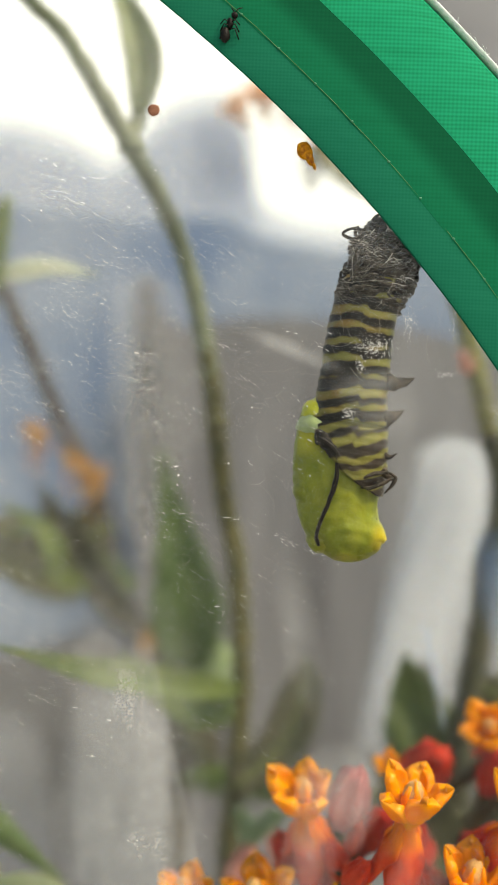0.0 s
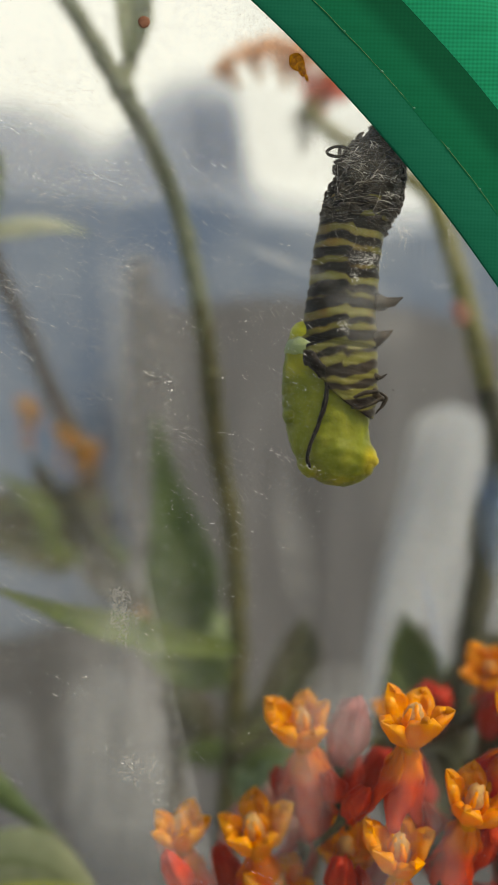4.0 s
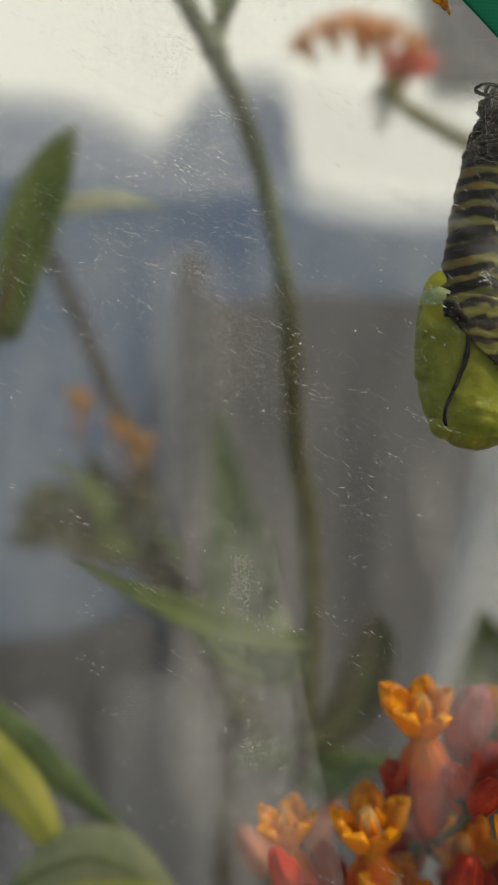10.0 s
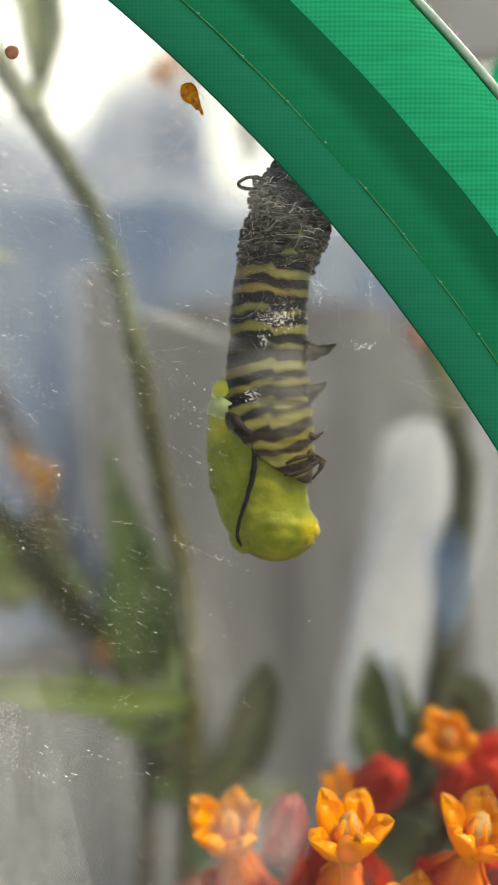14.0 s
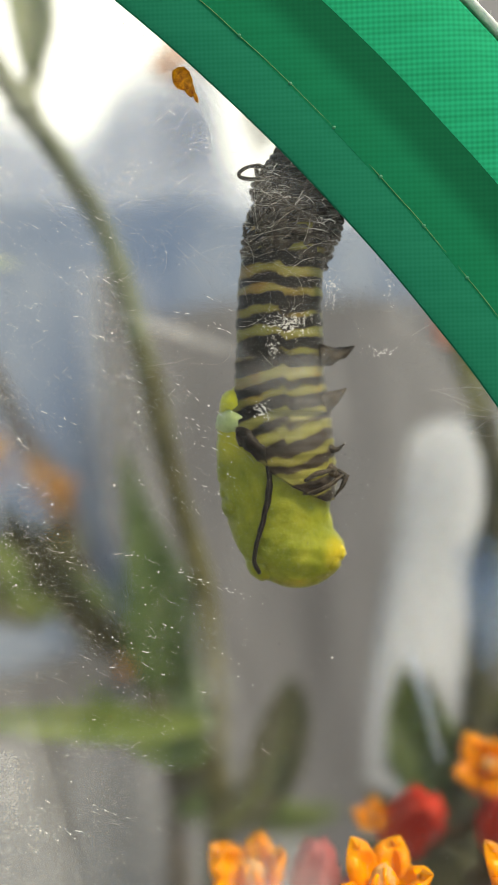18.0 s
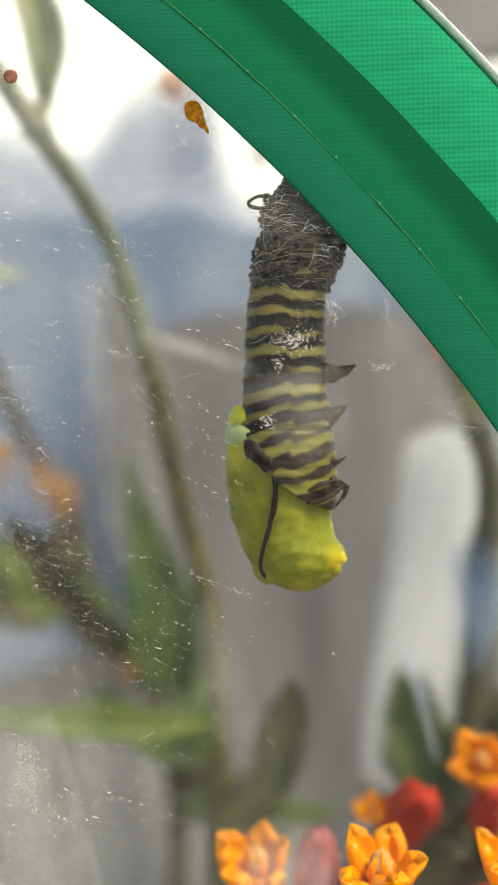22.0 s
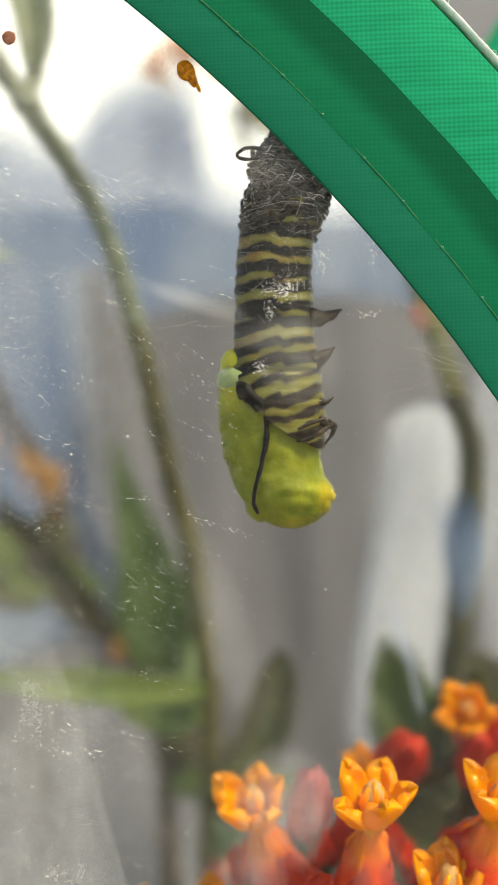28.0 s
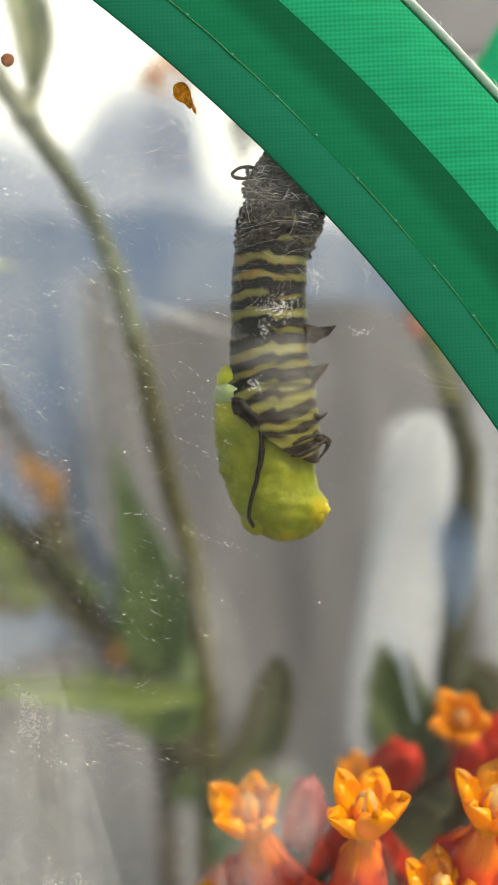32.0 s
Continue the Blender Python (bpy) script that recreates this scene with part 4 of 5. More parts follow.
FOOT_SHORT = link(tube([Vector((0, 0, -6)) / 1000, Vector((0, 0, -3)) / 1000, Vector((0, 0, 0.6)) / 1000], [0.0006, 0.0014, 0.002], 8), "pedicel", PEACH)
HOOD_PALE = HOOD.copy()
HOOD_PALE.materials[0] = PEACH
HORN = link(tube([Vector((0, -0.9, 0.6)) / 1000, Vector((0, -1.2, 2.4)) / 1000, Vector((0, -0.5, 4.0)) / 1000], [0.00045, 0.0005, 0.0002], 6), "horn", ORANGE)
CORE = link(ball(1.35, 1.35, 2.3, (0, 0, 1.9), 12, 10, 0.35), "column", COLUMN)
FOOT = link(tube([Vector((0, 0, -20)) / 1000, Vector((0.3, 0, -10)) / 1000, Vector((0, 0, -4.4)) / 1000, Vector((0, 0, -1.2)) / 1000, Vector((0, 0, 0.6)) / 1000], [0.0006, 0.0007, 0.0009, 0.0015, 0.002], 10), "pedicel", ORANGE)


def floret(at, tilt, turn, size, skirt=True, label="orange milkweed floret with folded-back red petals", hood_mesh=HOOD, foot_mesh=FOOT):
    f = thing("milkweed_flower", label, "flower", (0, 0, 0), "milkweed flowers in the cage")
    for k in range(5):
        for data, off in ((hood_mesh, 0), (REFLEXED, 36), (HORN, 0)):
            if data == REFLEXED and not skirt:
                continue
            p = part(data.name.split(".")[0], data, None, hood_part if data == HORN else f)
            if data == HORN:
                continue
            if data == hood_mesh:
                hood_part = p
            p.matrix_local = pose(0, 0, 0, random.uniform(-9, 9), random.uniform(-5, 5), 72 * k + off + random.uniform(-6, 6)) @ Matrix.Scale(random.uniform(0.9, 1.08), 4)
    part("column", CORE, None, f)
    part("pedicel", foot_mesh, None, f)
    f.matrix_world = Matrix.Translation(M(*at)) @ pose(0, 0, 0, tilt[0], tilt[1], 0) @ pose(0, 0, 0, 0, 0, turn) @ Matrix.Scale(size, 4)
    return f


for at, tilt, turn, size in [
        ((10.0, 6.2, -56.0), (22, 2), 12, 1.06), ((18.4, 6.4, -66.2), (26, 6), 40, 1.06), ((9.0, 6.4, -73.2), (18, -4), 20, 1.04), ((25.2, 6.8, -56.2), (22, 10), 25, 1.06),
        ((-3.4, 15.5, -59.6), (24, -14), 15, 1.1), ((-9.6, 16.0, -75.2), (18, -14), 30, 1.15), ((-7.0, 16.5, -84.0), (12, 8), 5, 1.15), ((-20.5, 20.0, -77.0), (10, -10), 20, 0.95),
        ((30.6, 42.0, -56.4), (48, -24), 50, 1.0), ((27.5, 10.0, -80.0), (14, 10), 12, 1.1), ((15.0, 10.0, -86.0), (12, 4), 44, 1.1), ((-1.0, 13.0, -93.0), (12, -6), 33, 1.1),
        ((34.0, 12.0, -66.0), (18, 18), 61, 1.1), ((21.0, 20.0, -93.0), (20, 4), 3, 1.1), ((37.0, 22.0, -88.0), (20, 14), 47, 1.2), ((-15.0, 26.0, -92.0), (22, -12), 21, 1.1),
        ((13.6, 42.0, -63.5), (30, -30), 8, 0.55), ((4.0, 22.0, -80.0), (30, -6), 66, 1.1)]:
    floret(at, tilt, turn, size)


def bud(at, tilt, size, mat=BUD, label="closed crimson milkweed bud"):
    b = thing("milkweed_bud", label, "flower bud", (0, 0, 0), "milkweed buds in the cage")
    bm = ball(1.9, 1.9, 4.0, (0, 0, 0), 20, 12, 0.25)
    for v in bm.verts:
        a = math.atan2(v.co.y, v.co.x)
        k = (1 + 0.2 * math.cos(5 * a + v.co.z * 250)) * (1 - 45 * max(v.co.z, 0))
        v.co.x *= k
        v.co.y *= k
    part("bud", bm, mat, b)
    part("pedicel", tube([Vector((0, 0, -0.014)), Vector((0.0006, 0, -0.008)), Vector((0, 0, -0.004))], [0.0006, 0.0007, 0.001], 7), STALK, b)
    b.matrix_world = Matrix.Translation(M(*at)) @ pose(0, 0, 0, *tilt) @ Matrix.Scale(size, 4)
    return b


for at, tilt, size, mat, label in [
        ((18.6, 40, -63.0), (42, 25, 0), 2.0, DEEP_RED, "opening red milkweed bud"), ((3.2, 19, -60.0), (24, 12, 0), 1.5, ROSE, "rosy opening milkweed bud"),
        ((0.6, 13, -66.0), (40, -20, 0), 0.9, RED, "opening red milkweed bud"), ((29.5, 14, -66.0), (30, 20, 0), 1.1, BUD, "closed crimson milkweed bud"),
        ((3.4, 9, -66.5), (30, 30, 0), 0.8, RED, "opening red milkweed bud"), ((1.6, 10, -77.5), (25, 6, 0), 1.05, RED, "opening red milkweed bud"),
        ((13.5, 12, -70.0), (25, -15, 0), 0.9, RED, "opening red milkweed bud"), ((-21.0, 16, -80.0), (15, -25, 0), 0.95, RED, "opening red milkweed bud"),
        ((22.0, 14, -74.0), (15, 25, 0), 1.1, RED, "opening red milkweed bud"), ((-14.0, 26, -84.0), (15, -15, 0), 1.2, RED, "opening red milkweed bud"),
        ((5.0, 15, -82.0), (20, -5, 0), 1.2, RED, "opening red milkweed bud"), ((36.0, 24, -70.0), (20, 25, 0), 1.2, BUD, "closed crimson milkweed bud"),
        ((24.0, 18, -66.0), (10, 35, 0), 1.1, RED, "opening red milkweed bud"), ((12.0, 22, -78.0), (35, 0, 0), 1.3, RED, "opening red milkweed bud"),
        ((30.0, 16, -74.0), (40, -10, 0), 1.2, RED, "opening red milkweed bud"), ((7.0, 20, -92.0), (10, 10, 0), 1.3, RED, "opening red milkweed bud")]:
    bud(at, tilt, size, mat, label)
for at, size, lean in [((35.0, 40, -58.4), 1.7, 50), ((33.6, 36, -61), 1.4, 25), ((30, 37, -61.5), 1.3, 10), ((36.5, 36, -61), 1.2, 40), ((4, 24, -68), 1.2, 10), ((14, 26, -68), 1.3, -10), ((24, 26, -71), 1.3, 0), ((38, 34, -66), 1.5, 20), ((33, 30, -72), 1.6, -20), ((26, 32, -76), 1.6, 15), ((40, 30, -78), 1.6, 30), ((20, 33, -82), 1.7, -10),
                       ((33, 32, -84), 1.7, 10), ((12, 32, -87), 1.7, 15), ((2, 31, -76), 1.4, -15), ((-3, 30, -84), 1.5, 20), ((9, 31, -70), 1.3, 25), ((16, 32, -73), 1.5, -25), ((27, 30, -92), 1.7, 5), ((0, 30, -94), 1.6, -10),
                       ((-5, 22, -70), 1.2, -30), ((-1, 20, -73), 1.2, 15), ((6, 17, -87), 1.3, 30), ((22, 15, -87), 1.4, -30)]:
    bud(at, (25, lean, 0), size, DEEP_RED, "dark red milkweed bud deep in the flower head")
for x, y, z in [(-12, 58, -90), (-4, 54, -86), (4, 50, -84), (-24, 60, -96)]:
    bud((x, y, z), (random.uniform(-20, 20), random.uniform(-30, 30), 0), 1.3, PINK, "pale pink milkweed bud, farther back")


def stalk(name, pts, r0, r1, mat, label, category="stem"):
    s = thing(name, label, category, pts[0])
    line = smooth_line(pts, 8)
    n = len(line)
    part("stalk", tube([loc(*p, pts[0]) for p in line], [(r0 + (r1 - r0) * i / n) / 1000 for i in range(n)], 10, 0.25), mat, s)
    return s


def add_node(s, base, at, r, mat):
    part("node", ball(r, r, r * 0.8, loc(*at, base) * 1000, 10, 8, 0.3), mat, s)


def add_branch(s, base, pts, r0, r1, mat):
    line = smooth_line(pts, 6)
    part("branch", tube([loc(*p, base) for p in line], [(r0 + (r1 - r0) * i / len(line)) / 1000 for i in range(len(line))], 8, 0.25), mat, s)


def add_leaf(s, base, pts, wide, mat, across=(0.3, 0.2, 1), label="", fold=0.25, peak=0.85):
    line = [Vector(p) - Vector(base) for p in smooth_line(pts, 6)]
    n = len(line) - 1
    w = []
    for i in range(n + 1):
        u = i / n
        bulge = math.sin(math.pi * min(0.04 + 0.93 * u, 0.985) ** peak)
        w.append(max(wide * abs(bulge) ** (0.75 if u < 0.5 else 1.15) * (1 + 0.08 * noise.noise(Vector((u * 7, wide, pts[0][0])))), 0.15))
    leaf = part("leaf", blade(line, across, w, fold, 0.4), mat, s, label)
    part("midrib", tube([p / 1000 for p in line], [max(0.0005 * (1 - i / n), 0.0001) for i in range(n + 1)], 6), LEAF_PALE, leaf)


BASE = (-6.0, 100.0, -188.0)
main = stalk("milkweed_plant", [BASE, (-14, 96, -115), (-13.4, 93, -86), (-13.0, 92, -63), (-15.0, 92, -38), (-18.2, 90, -23.5), (-20.3, 80, -9.6), (-21.7, 74, 2.4), (-23.7, 71, 11.7)],
             2.6, 1.95, STALK, "tall fuzzy green milkweed stem forking at the top", "plant")
# stem top, branches and fork leaf get pale colours that stand for haze
add_branch(main, BASE, [(-21.7, 74, 2.4), (-23.7, 71, 11.7), (-26.0, 70, 21.0), (-29.4, 66, 31.9), (-33.6, 57, 39.4), (-38.2, 52, 46.5)], 1.95, 1.85, STALK_HAZED)
for p in [(-38.2, 52, 46.5), (-21.0, 76, -3.5), (-15.4, 92, -35)]:
    add_node(main, BASE, p, 2.6, STALK_HAZED if p[2] > 0 else STALK)
add_branch(main, BASE, [(-38.2, 52, 46.5), (-46.0, 52, 58.6), (-53, 56, 69), (-61, 55, 76), (-72, 56, 88)], 1.8, 1.4, STALK_PALE)
add_branch(main, BASE, [(-38.2, 52, 46.5), (-37.4, 57, 57), (-38, 54, 66)], 1.6, 1.3, STALK_PALE)
add_leaf(main, BASE, [(-37.2, 54, 53), (-36.5, 53, 62), (-39, 53, 70), (-45, 54, 82)], 3.4, LEAF_MILKY, (1, 0, 0.2), "young folded green leaf at the fork", 0.4)
low = (-30.0, 150.0, -188.0)
plant = stalk("milkweed_plant", [low, (-30.8, 173.0, -121.0), (-35.2, 174.0, -88.3), (-44.4, 175.1, -73.0), (-50.9, 175.1, -61.1), (-55.9, 175.1, -48.0), (-59.6, 175.1, -34.9), (-63.1, 175.1, -22.4), (-74.4, 175.1, -3.8), (-81.5, 175.1, 12.0), (-90.8, 175.1, 30.5), (-100.6, 175.1, 51.2)],
              3.4, 2.2, STALK_DARK, "dry dark stem leaning behind the green one", "plant")
add_leaf(plant, low, [(-29.3, 144.3, -74.1), (-28.9, 142.2, -60.2), (-30.4, 141.1, -47.3), (-34.0, 141.1, -31.3), (-38.7, 141.1, -9.9)], 10.2, LEAF, (1, 0, 0.1), "broad upright green leaf with a pointed tip", peak=0.62)
add_leaf(main, BASE, [(-13.4, 90, -64), (-25, 76, -60), (-34.4, 66, -56), (-44.5, 49, -49.8), (-54.3, 30, -42)], 3.2, LEAF_PALE, (0.2, 0.3, 1), "long yellow-green leaf reaching sideways")
add_leaf(plant, low, [(-97.8, 178.6, -37.7), (-80.7, 180.7, -44.1), (-65.7, 182.8, -50.5), (-48.6, 185.0, -56.9)], 10, LEAF_OLIVE, (0.2, 0.3, 1), "dull olive leaf among the stems")
add_leaf(plant, low, [(-102.1, 176.4, -52.7), (-85.0, 178.6, -46.2), (-70.0, 180.7, -37.7), (-59.3, 182.8, -27.0)], 7, LEAF_OLIVE, (0.4, 0.3, 1), "dull olive leaf among the stems")
add_leaf(main, BASE, [(-14.6, 84, -68), (-22, 92, -69), (-32, 100, -67), (-44, 108, -61)], 5, LEAF_PALE, (0.2, 0.3, 1), "pale green leaf low on the stem")
add_leaf(plant, low, [(-31.5, 146.5, -69.8), (-22.9, 146.5, -74.1), (-15.4, 146.5, -89.0)], 9, LEAF_SOFT, (1, 0, 0.6), "drooping pale green leaf")
add_leaf(plant, low, [(-58.2, 146.5, -52.7), (-65.7, 137.9, -46.2), (-66.2, 135.8, -39.8), (-71.6, 135.8, -32.9), (-82.8, 136.8, -27.0)], 3.2, LEAF_PALE, (0.6, 0.3, 1), "curled yellow-green leaf")
add_leaf(plant, low, [(-61.4, 146.5, -54.8), (-70.0, 146.5, -51.1), (-80.7, 146.5, -47.3), (-92.5, 146.5, -40.4)], 5, LEAF_OLIVE, (0.3, 0.3, 1), "dull olive leaf among the stems")
add_leaf(plant, low, [(-44.3, 163.6, -75.1), (-42.2, 162.5, -70.8), (-40.7, 162.5, -65.5)], 2.6, LEAF_BROWN, (1, 0, 0.2), "withered brown leaf scrap")
add_leaf(plant, low, [(-47.5, 167.9, -54.8), (-61.4, 165.7, -48.4), (-74.3, 163.6, -39.8), (-85.0, 163.6, -37.7)], 6, LEAF, (0.2, 0.3, 1))
add_leaf(plant, low, [(-29.3, 157.2, -110.4), (-12.2, 146.5, -106.2), (2.8, 135.8, -104.0), (15.6, 133.6, -100.8)], 5, LEAF_PALE, (0.1, 0.3, 1))
add_leaf(plant, low, [(-55.0, 167.9, -35.5), (-67.8, 163.6, -42.0), (-80.7, 160.4, -45.2), (-97.8, 157.2, -42.0)], 7, LEAF_DARK, (0.2, 0.3, 1), "withered dark leaf")
add_leaf(plant, low, [(-42.2, 167.9, -69.8), (-55.0, 163.6, -56.9), (-70.0, 160.4, -35.5), (-76.4, 157.2, -22.7)], 6, LEAF_DARK, (1, 0, 0.4), "withered dark leaf")
add_leaf(plant, low, [(-34.7, 167.9, -93.3), (-25.1, 165.7, -101.9), (-18.6, 163.6, -116.9)], 7, LEAF_DARK, (1, 0, 0.4), "withered dark leaf")
add_leaf(main, BASE, [(-14, 88, -86), (-3, 92, -77), (2, 98, -64), (2, 100, -58)], 5.5, LEAF_DARK, (1, 0, 0.1), "dark leaf beside the stem")
add_leaf(main, BASE, [(-13.4, 92, -92), (-11, 66, -86), (-8, 52, -78), (-4, 48, -75)], 3.2, LEAF_SOFT, (0.4, 0, 1), "small pale green leaf low on the stem")
side = (-78.0, 100.0, -188.0)
edge = stalk("milkweed_plant", [side, (-92, 96, -110), (-94, 92, -50), (-86, 89, -4), (-82, 89, 12), (-80, 89, 28)], 1.8, 1.4, STALK, "green stem at the cage's side", "plant")
add_leaf(edge, side, [(-80, 89, 26.5), (-70, 88, 28.6), (-60, 88, 30.2), (-49.5, 89, 28.8)], 2.6, LEAF_WHITE, (0, 0.4, 1), "bleached narrow leaf")
add_leaf(edge, side, [(-82, 89, -2), (-79, 88, 20), (-74, 88, 36), (-70, 88, 46)], 6, LEAF_PALE, (1, 0, -0.3), "green leaf standing up")
add_leaf(edge, side, [(-84, 64, -68), (-71, 62, -77), (-60, 60, -84.5), (-46, 60, -95)], 3.6, LEAF, (0.5, 0.2, 1), "green leaf hanging low")
add_leaf(edge, side, [(-82, 60, -72), (-70, 58, -83), (-62.5, 58, -92), (-56, 58, -103)], 4.2, LEAF_YELLOW, (0.7, 0.2, 1), "yellowing leaf hanging low")
add_leaf(edge, side, [(-66, 54, -102), (-54, 52, -95.5), (-44, 50, -97), (-34, 50, -105)], 5.6, LEAF_MILKY, (0.4, 0.2, 1), "pale leaf at the foot of the plants")
add_leaf(edge, side, [(-62, 42, -97.5), (-52, 40, -95.6), (-44, 40, -94.8), (-36, 40, -95.2), (-27, 42, -97)], 1.3, LEAF_YELLOW, (0.1, 0.2, 1), "thin yellow leaf")
rb = (40.0, 92.0, -188.0)
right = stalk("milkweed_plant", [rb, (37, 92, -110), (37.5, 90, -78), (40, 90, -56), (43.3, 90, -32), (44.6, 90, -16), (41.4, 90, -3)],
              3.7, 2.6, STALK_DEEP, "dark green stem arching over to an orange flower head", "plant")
# upper part of the same stem, painted as sunlit
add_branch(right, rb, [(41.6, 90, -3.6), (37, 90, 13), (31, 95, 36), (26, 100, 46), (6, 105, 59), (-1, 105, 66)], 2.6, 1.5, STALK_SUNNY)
bud((31.5, 76, 11.5), (20, -30, 0), 0.75, PINK, "reddish bud beside the arching stem")
add_leaf(right, rb, [(36, 110, -92), (30, 118, -82), (27.5, 120, -70)], 6, LEAF, (1, 0, 0.2), "green leaf low on the stem")
add_leaf(right, rb, [(40, 92, -86), (33, 95, -78), (28, 100, -66), (26, 100, -56)], 7.5, LEAF_PALE, (1, 0, 0.3), "green leaf low on the stem")
add_leaf(right, rb, [(41, 92, -96), (34, 90, -92), (24, 88, -84), (16, 86, -76)], 7, LEAF_DARK, (0.5, 0, 1), "withered dark leaf")
add_leaf(right, rb, [(44.5, 88, -20), (42.5, 88, -30), (41, 88, -40), (40, 88, -54)], 3.6, LEAF_DARK, (1, 0, 0.1), "withered dark leaf")
add_leaf(right, rb, [(42, 92, -60), (48, 94, -68), (52, 96, -84)], 6, LEAF_DARK, (1, 0, 0.3), "withered dark leaf")
# Two dark leaves added behind the flowers to darken the gaps.
add_leaf(right, rb, [(40, 78, -104), (30, 66, -92), (20, 58, -80), (12, 54, -72)], 10, LEAF_OLIVE, (0.6, 0.1, 1), "dull olive leaf behind the flowers")
add_leaf(right, rb, [(40.5, 84, -96), (42, 72, -84), (40, 62, -72), (36, 58, -62)], 9, LEAF_OLIVE, (1, 0.1, 0.2), "dull olive leaf behind the flowers")
add_leaf(right, rb, [(37, 112, -106), (36, 112, -86), (34, 112, -72), (33, 112, -60)], 5.5, LEAF_OLIVE, (1, 0, 0.1), "dull olive leaf behind the flowers")
# far flower head, its petals and buds painted pale as if washed by glare
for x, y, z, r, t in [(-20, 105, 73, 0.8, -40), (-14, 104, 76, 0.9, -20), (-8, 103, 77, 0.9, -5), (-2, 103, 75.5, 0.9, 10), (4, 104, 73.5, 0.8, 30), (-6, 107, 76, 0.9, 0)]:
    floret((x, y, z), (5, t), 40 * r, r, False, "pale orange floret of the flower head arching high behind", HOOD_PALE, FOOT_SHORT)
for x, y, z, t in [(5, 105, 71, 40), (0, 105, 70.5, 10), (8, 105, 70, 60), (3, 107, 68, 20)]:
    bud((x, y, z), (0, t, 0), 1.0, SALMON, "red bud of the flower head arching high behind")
for x, y, z in [(-83.1, 174.0, -8.2), (-80.4, 173.0, -10.4), (-71.1, 173.0, -15.8), (-66.8, 171.9, -19.1), (-61.3, 171.9, -21.3), (-63.0, 171.9, -26.2)]:
    floret((x, y, z), (30, 10), 20 + x, 0.7, False, "small golden floret on the dry stem", HOOD_GOLD)

# ---- marks on the plastic ----
bm = ball(0.95, 0.12, 1.2, (0, 0, 0.3), 20, 10, 0.22)
ball(0.5, 0.1, 0.9, (0.35, 0, -0.9), 12, 8, 0.2, bm)
ball(0.22, 0.08, 0.6, (0.6, 0, -1.9), 10, 6, 0.3, bm)
stain = part("dropping_stain", bm, STAIN)
stain.location = M(-8.5, -0.1, 29.7)
stain.rotation_euler = (0, radians(-20), 0)
tagged(stain, "dried orange-brown caterpillar dropping smeared on the plastic", "stain")
spot = part("brown_spot", ball(0.75, 0.12, 0.75, (0, 0, 0), 14, 8, 0.25), SPOT)
spot.location = M(-28.1, -0.1, 34.3)
tagged(spot, "small round brown spot on the plastic", "spot")


ant = thing("ant", "small dark ant on the green rim", "ant", (-19.0, -1.3, 44.8))
for name, a, r in [("head", (0.75, 0, 1.5), (0.42, 0.4, 0.42)), ("thorax", (0.2, 0, 0.5), (0.4, 0.38, 0.7)), ("abdomen", (-0.35, 0, -1.0), (0.6, 0.55, 1.0))]:
    part(name, ball(*r, a, 12, 8, 0.2), BLACK, ant)
for k in range(3):
    for d in (-1, 1):
        p = [(0.2, 0, 0.6 - k * 0.45), (0.2 + d * 0.7, -0.5, 0.75 - k * 0.55), (0.2 + d * 1.2, 0.3, 0.5 - k * 0.95)]
        part("leg", tube([Vector(q) / 1000 for q in p], 0.00009, 5), BLACK, ant)
for d in (-1, 1):
    part("feeler", tube([Vector(q) / 1000 for q in [(0.8, 0, 1.8), (0.8 + d * 0.4, -0.2, 2.3), (1.0 + d * 0.7, 0, 2.5)]], 0.00007, 5), BLACK, ant)


def scatter_mesh(name, verts, faces, mat, label, category):
    mesh = bpy.data.meshes.new(name)
    mesh.from_pydata(verts, [], faces)
    mesh.materials.append(mat)
    return tagged(new(name, mesh), label, category, "", "stuff")


def inside(x, z, margin=0.0):
    return math.hypot(x - CX, z - CZ) < RI + margin


rng = random.Random(7)


def grains(count, r0, r1, place, y=-0.06):
    verts, faces = [], []
    for _ in range(count):
        x, z = place()
        r = rng.uniform(r0, r1) * (1 + 0.9 * (rng.random() > 0.97))
        c, n = M(x, y - rng.random() * 0.05, z), len(verts)
        for dx, dy, dz in ((1, 0, 0), (0, 0, 1), (-1, 0, 0), (0, 0, -1), (0, -0.7, 0)):
            verts.append(c + Vector((dx * rng.uniform(0.6, 1.3), dy, dz * rng.uniform(0.6, 1.3))) * r / 1000)
        faces += [(n, n + 1, n + 4), (n + 1, n + 2, n + 4), (n + 2, n + 3, n + 4), (n + 3, n, n + 4)]
    return verts, faces


def anywhere():
    while True:
        x, z = rng.uniform(-85, 48), rng.uniform(-98, 52)
        if inside(x, z):
            return x, z


def to_the_left():
    while True:
        x, z = rng.gauss(-35, 15), rng.gauss(-4, 28)
        if inside(x, z) and x < -4:
            return x, z


def dusty(place, scale=0.06, keep=0.5, seed=0.0):
    """Keeps the places where a drifting pattern of dust is thick."""
    while True:
        x, z = place()
        if 0.5 + 0.9 * noise.noise(Vector((x * scale, z * scale * 0.6, seed))) > keep + rng.uniform(-0.3, 0.3):
            return x, z


scatter_mesh("dust_specks", *grains(15000, 0.019, 0.044, lambda: dusty(anywhere, 0.05, 0.45)), DUST, "fine pale dust specks on the plastic", "dust")
scatter_mesh("dust_specks", *grains(26000, 0.018, 0.042, lambda: dusty(to_the_left, 0.09, 0.5, 4.0)), DUST, "dense glinting specks on the plastic", "dust")
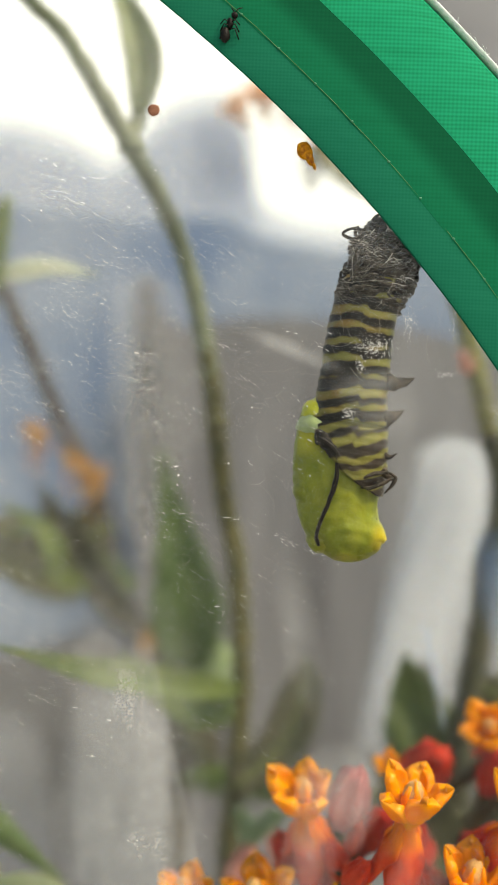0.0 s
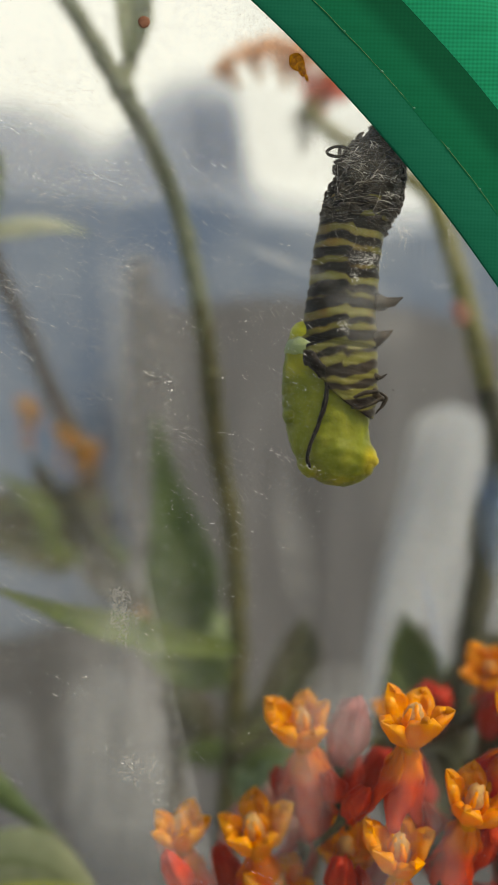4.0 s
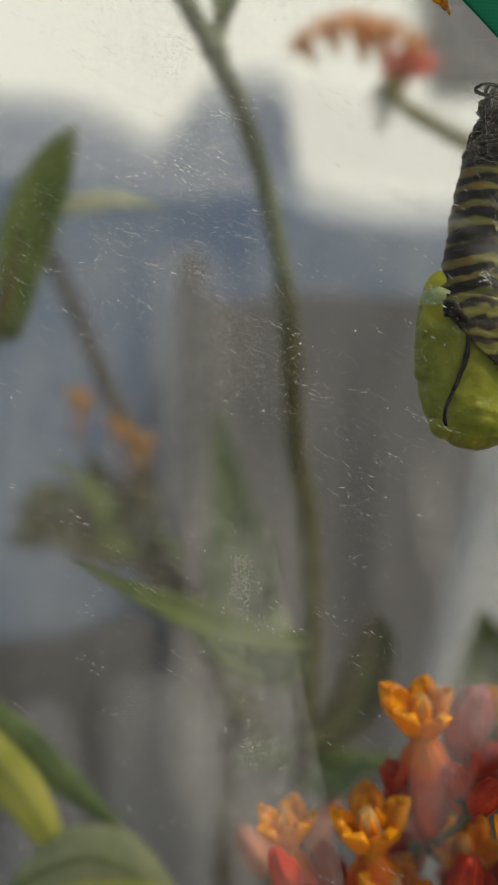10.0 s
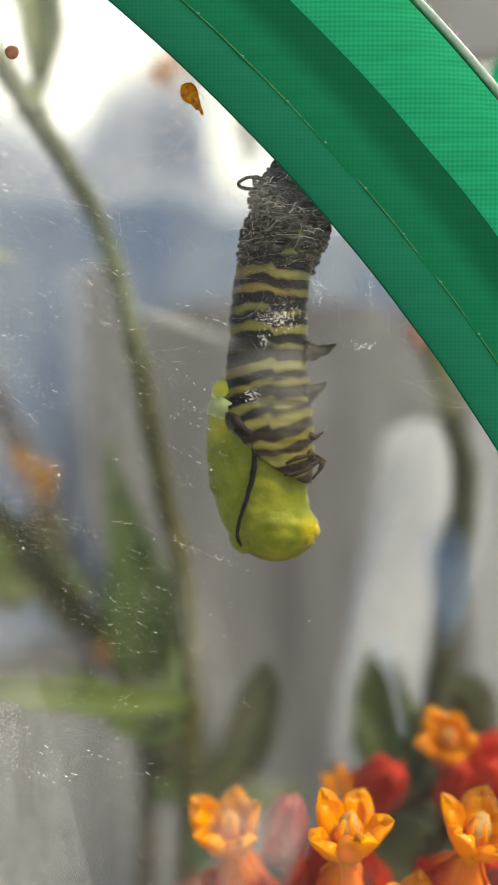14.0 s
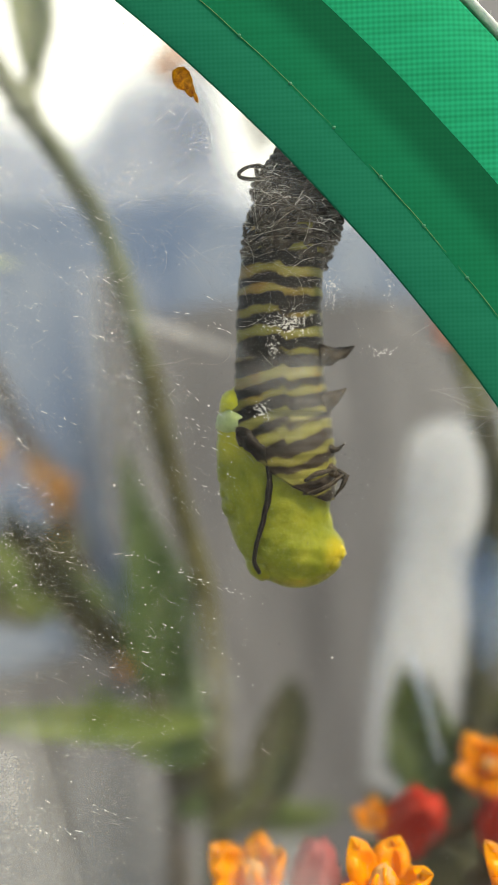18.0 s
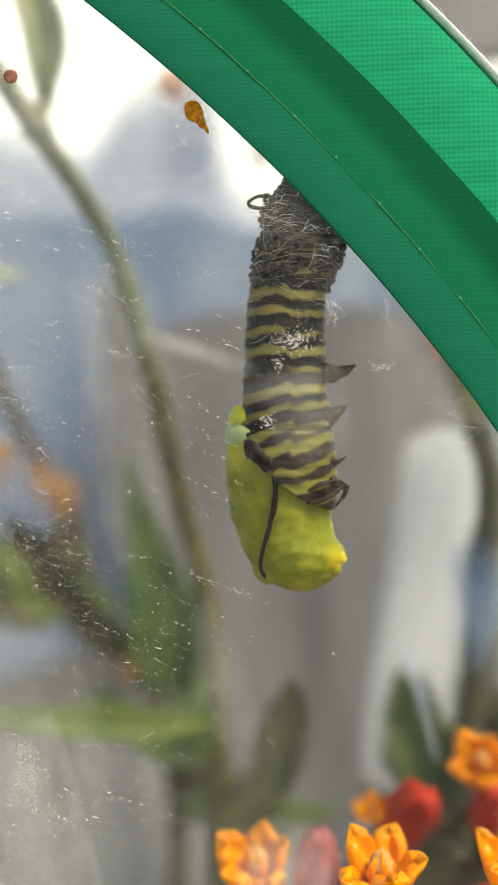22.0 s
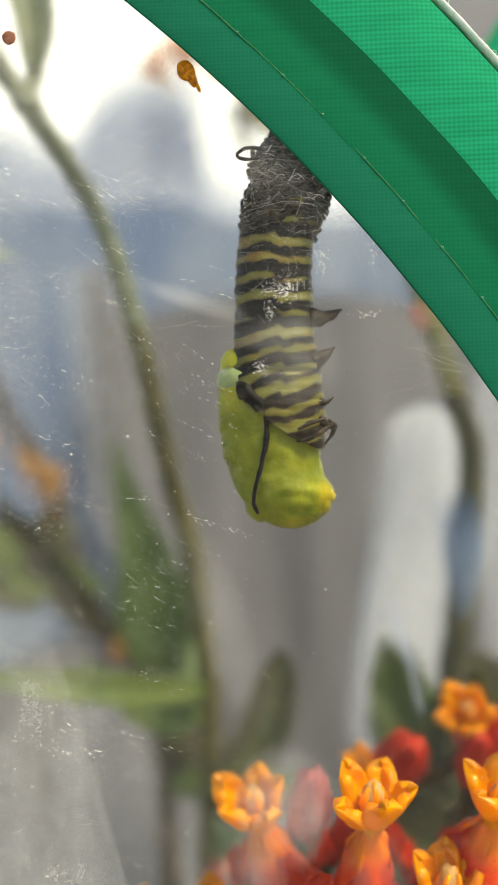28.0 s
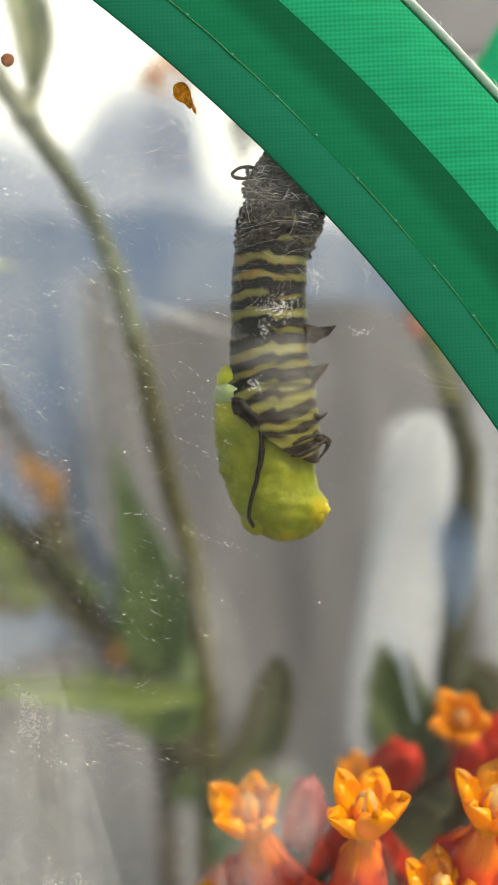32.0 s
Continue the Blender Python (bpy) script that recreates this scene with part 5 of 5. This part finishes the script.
scatter_mesh("bright_specks", *grains(900, 0.035, 0.085, lambda: dusty(to_the_left, 0.1, 0.5, 2.0)), GLINT, "larger glinting flecks on the plastic", "dust")
scatter_mesh("bright_specks", *grains(700, 0.03, 0.08, anywhere), GLINT, "scattered glinting flecks on the plastic", "dust")
scatter_mesh("grit_specks", *grains(11000, 0.025, 0.06, lambda: dusty(anywhere, 0.12, 0.5, 9.0)), GRIT, "dark grit specks on the plastic", "grit")


def to_the_right():
    while True:
        x, z = rng.gauss(20, 15), rng.gauss(-25, 26)
        if inside(x, z):
            return x, z


scatter_mesh("grit_specks", *grains(3200, 0.02, 0.07, to_the_right), GRIT, "many small dark grit specks on the plastic", "grit")


def threads(lines, r):
    verts, faces = [], []
    for line in lines:
        n = len(verts)
        for i, (x, z) in enumerate(line):
            c, w = M(x, -0.12, z), r * (0.35 + 0.65 * math.sin(math.pi * (i + 0.5) / len(line))) * (0.8 + 0.4 * ((i * 7 + n) % 5) / 4)
            for dx, dy, dz in ((0, 0, w), (w * 0.7, -w * 0.6, -w * 0.6), (-w * 0.7, w * 0.4, -w * 0.6)):
                verts.append(c + Vector((dx, dy, dz)) / 1000)
        for i in range(len(line) - 1):
            a = n + 3 * i
            for k in range(3):
                faces.append((a + k, a + (k + 1) % 3, a + 3 + (k + 1) % 3, a + 3 + k))
    return verts, faces


def strand(x, z, angle, length, bend, n=7):
    out, a = [], angle
    for i in range(n):
        out.append((x, z))
        x += length / n * math.cos(a)
        z += length / n * math.sin(a)
        a += bend / n + rng.gauss(0, 0.06)
    return out


# broken scratches: families of dashes along common lines, each dash with a bright bead at its lower end
dashes, beads, hair = [], [], []
for _ in range(420):
    x, z = dusty(to_the_left, 0.05, 0.45, 6.0)
    a = radians(rng.gauss(-24, 10))
    step = rng.uniform(0.3, 1.3)
    for k in range(rng.randint(1, 5)):
        length = step * rng.uniform(0.3, 1.1) * rng.random() ** 0.5
        dashes.append(strand(x + rng.gauss(0, 0.12), z + rng.gauss(0, 0.12), a + rng.gauss(0, 0.22), length, rng.gauss(0, 0.4), 5))
        if rng.random() < 0.45:
            beads.append(dashes[-1][-1])
        x, z = x + step * math.cos(a), z + step * math.sin(a)
for _ in range(6500):
    x, z = dusty(to_the_left, 0.1, 0.5, 3.0)
    hair.append(strand(x, z, radians(rng.choice((rng.gauss(-24, 16), rng.uniform(0, 180)))), rng.uniform(0.3, 1.5), rng.gauss(0, 0.8), 4))
scatter_mesh("fine_fibres", *threads(hair, 0.0125), SILK, "short pale silk fibres and scratches on the plastic", "silk")
# Fixed white threads stand in for the sun's shifting glints over the caterpillar.
glint_lines = []
for cx, cz, sx, sz, count in [(1.7, 5.3, 2.2, 1.0, 210), (5.7, 8.5, 0.7, 1.3, 80), (-1.4, -3.3, 0.8, 0.7, 60), (11.5, 9.0, 0.4, 2.4, 40), (-0.2, 3.0, 0.5, 0.8, 40), (10.6, 2.2, 1.3, 0.6, 36)]:
    for _ in range(count):
        glint_lines.append(strand(rng.gauss(cx, sx * 0.6), rng.gauss(cz, sz * 0.6), rng.uniform(0, 6.3), rng.uniform(0.1, 0.5), rng.gauss(0, 2.5), 4))
scatter_mesh("sun_glints", *threads(glint_lines, 0.028), GLINT, "matted white silk glittering over the caterpillar", "silk")
scatter_mesh("bright_scratches", *threads(dashes, 0.028), SCRATCH, "short bright scratches glinting on the plastic", "scratches")
scatter_mesh("bright_specks", *grains(len(beads), 0.035, 0.08, lambda: beads.pop()), GLINT, "bright flecks at the ends of the scratches", "dust")
web = []
for _ in range(280):
    a = radians(rng.uniform(33, 56))
    r = RI - rng.uniform(-1, 3)
    x, z = CX + r * math.cos(a), CZ + r * math.sin(a)
    web.append(strand(x, z, a + math.pi + rng.gauss(0, 0.7), rng.uniform(2, 8), rng.gauss(0, 1.6), 9))
for _ in range(520):
    x, z = rng.gauss(-4, 6.5), rng.gauss(20, 8)
    if inside(x, z, -1):
        web.append(strand(x, z, rng.uniform(0, 6.28), rng.uniform(2, 7), rng.gauss(0, 1.8), 9))
for _ in range(40):
    x, z = 24 + rng.gauss(0, 2.0), -1 + rng.gauss(0, 3)
    web.append(strand(x, z, math.pi + rng.gauss(0.1, 0.35), rng.uniform(5, 13), rng.gauss(0, 0.8), 9))
for _ in range(420):
    x, z = to_the_left()
    web.append(strand(x, z, radians(rng.gauss(-25, 40)), rng.uniform(1, 3.5), rng.gauss(0, 0.9), 8))
scatter_mesh("silk_web", *threads(web, 0.0075), SILK, "loose white silk strands spun over the plastic", "silk")

# ---- focus on the plastic ----
cam.data.dof.use_dof = True
cam.data.dof.focus_object = stain
cam.data.dof.aperture_fstop = 16.0

SWAY = [
    (0, 0.05, -1.68, 4.25),
    (0.5, -0.15, -1.72, 3.28),
    (1, -0.11, -1.01, 2.18),
    (1.5, 0.10, -1.11, 2.28),
    (2, 0.13, -1.34, 2.23),
    (2.5, -0.12, -2.10, 4.05),
    (3, -0.97, -1.76, 2.06),
    (3.5, -1.14, -2.38, 3.73),
    (5.5, -0.73, -2.04, 1.82),
    (6, -0.47, -1.44, 2.46),
    (6.5, -0.72, -1.45, 1.71),
    (7, -0.88, -1.36, 1.85),
    (7.5, -0.73, -1.29, 1.81),
    (8, -0.90, -2.28, 2.80),
    (8.5, -0.94, -2.37, 2.50),
    (9, 0.35, -2.47, 4.06),
    (10, -0.22, -2.13, 4.82),
    (11, -0.55, -1.27, 2.32),
    (11.5, -0.48, -0.99, 0.89),
    (12, 0.25, -1.75, 3.20),
    (13, -0.01, -1.54, 2.63),
    (15.5, -0.08, -0.52, 0.61),
    (16, 0.20, -1.51, 2.46),
    (16.5, 0.37, -1.30, 0.92),
    (17, 0.19, -1.39, 1.86),
    (17.5, 0.26, -1.49, 1.75),
    (18, -0.15, -0.70, 0.78),
    (18.5, 0.03, -0.36, -0.03),
    (19, 0.00, 0.00, 0.00),
    (19.5, 0.05, -0.63, 1.90),
    (20, -0.20, -0.07, -0.03),
    (20.5, 0.34, -1.04, 2.35),
    (21, 0.24, -1.35, 1.91),
    (21.5, 0.28, -1.38, 1.55),
    (22, 0.07, -1.06, 1.10),
    (22.5, -0.40, -0.33, 0.83),
    (23, -0.37, -0.29, 0.35),
    (23.5, -0.43, 0.00, 0.75),
    (24, -0.19, -0.56, 1.08),
    (24.5, -0.25, -0.60, 0.87),
    (26.5, 0.13, -1.52, 2.77),
    (27, -0.31, -0.76, 0.95),
    (27.5, -0.21, -0.68, 0.85),
    (28, -0.14, -0.51, 0.94),
    (28.5, 0.06, -0.77, 1.76),
    (29, -0.31, -0.51, 0.61),
    (29.5, -0.07, -1.33, 2.33),
    (30, 0.14, -1.45, 2.57),
    (30.5, 0.05, -1.85, 2.65),
    (31, 0.03, -1.40, 1.72),
    (31.5, -0.07, -0.77, 0.94),
    (32, -0.15, -0.44, 0.84),
]


def motions():
    """The caterpillar pulses and sways on its silk."""
    x, y, z = PIVOT
    rows = [(t, pose((x + dx) / 1000, y / 1000, 1 + (z + dz) / 1000, 0, ry, 0)) for t, dx, dz, ry in SWAY]
    walk(grub, rows)


motions()
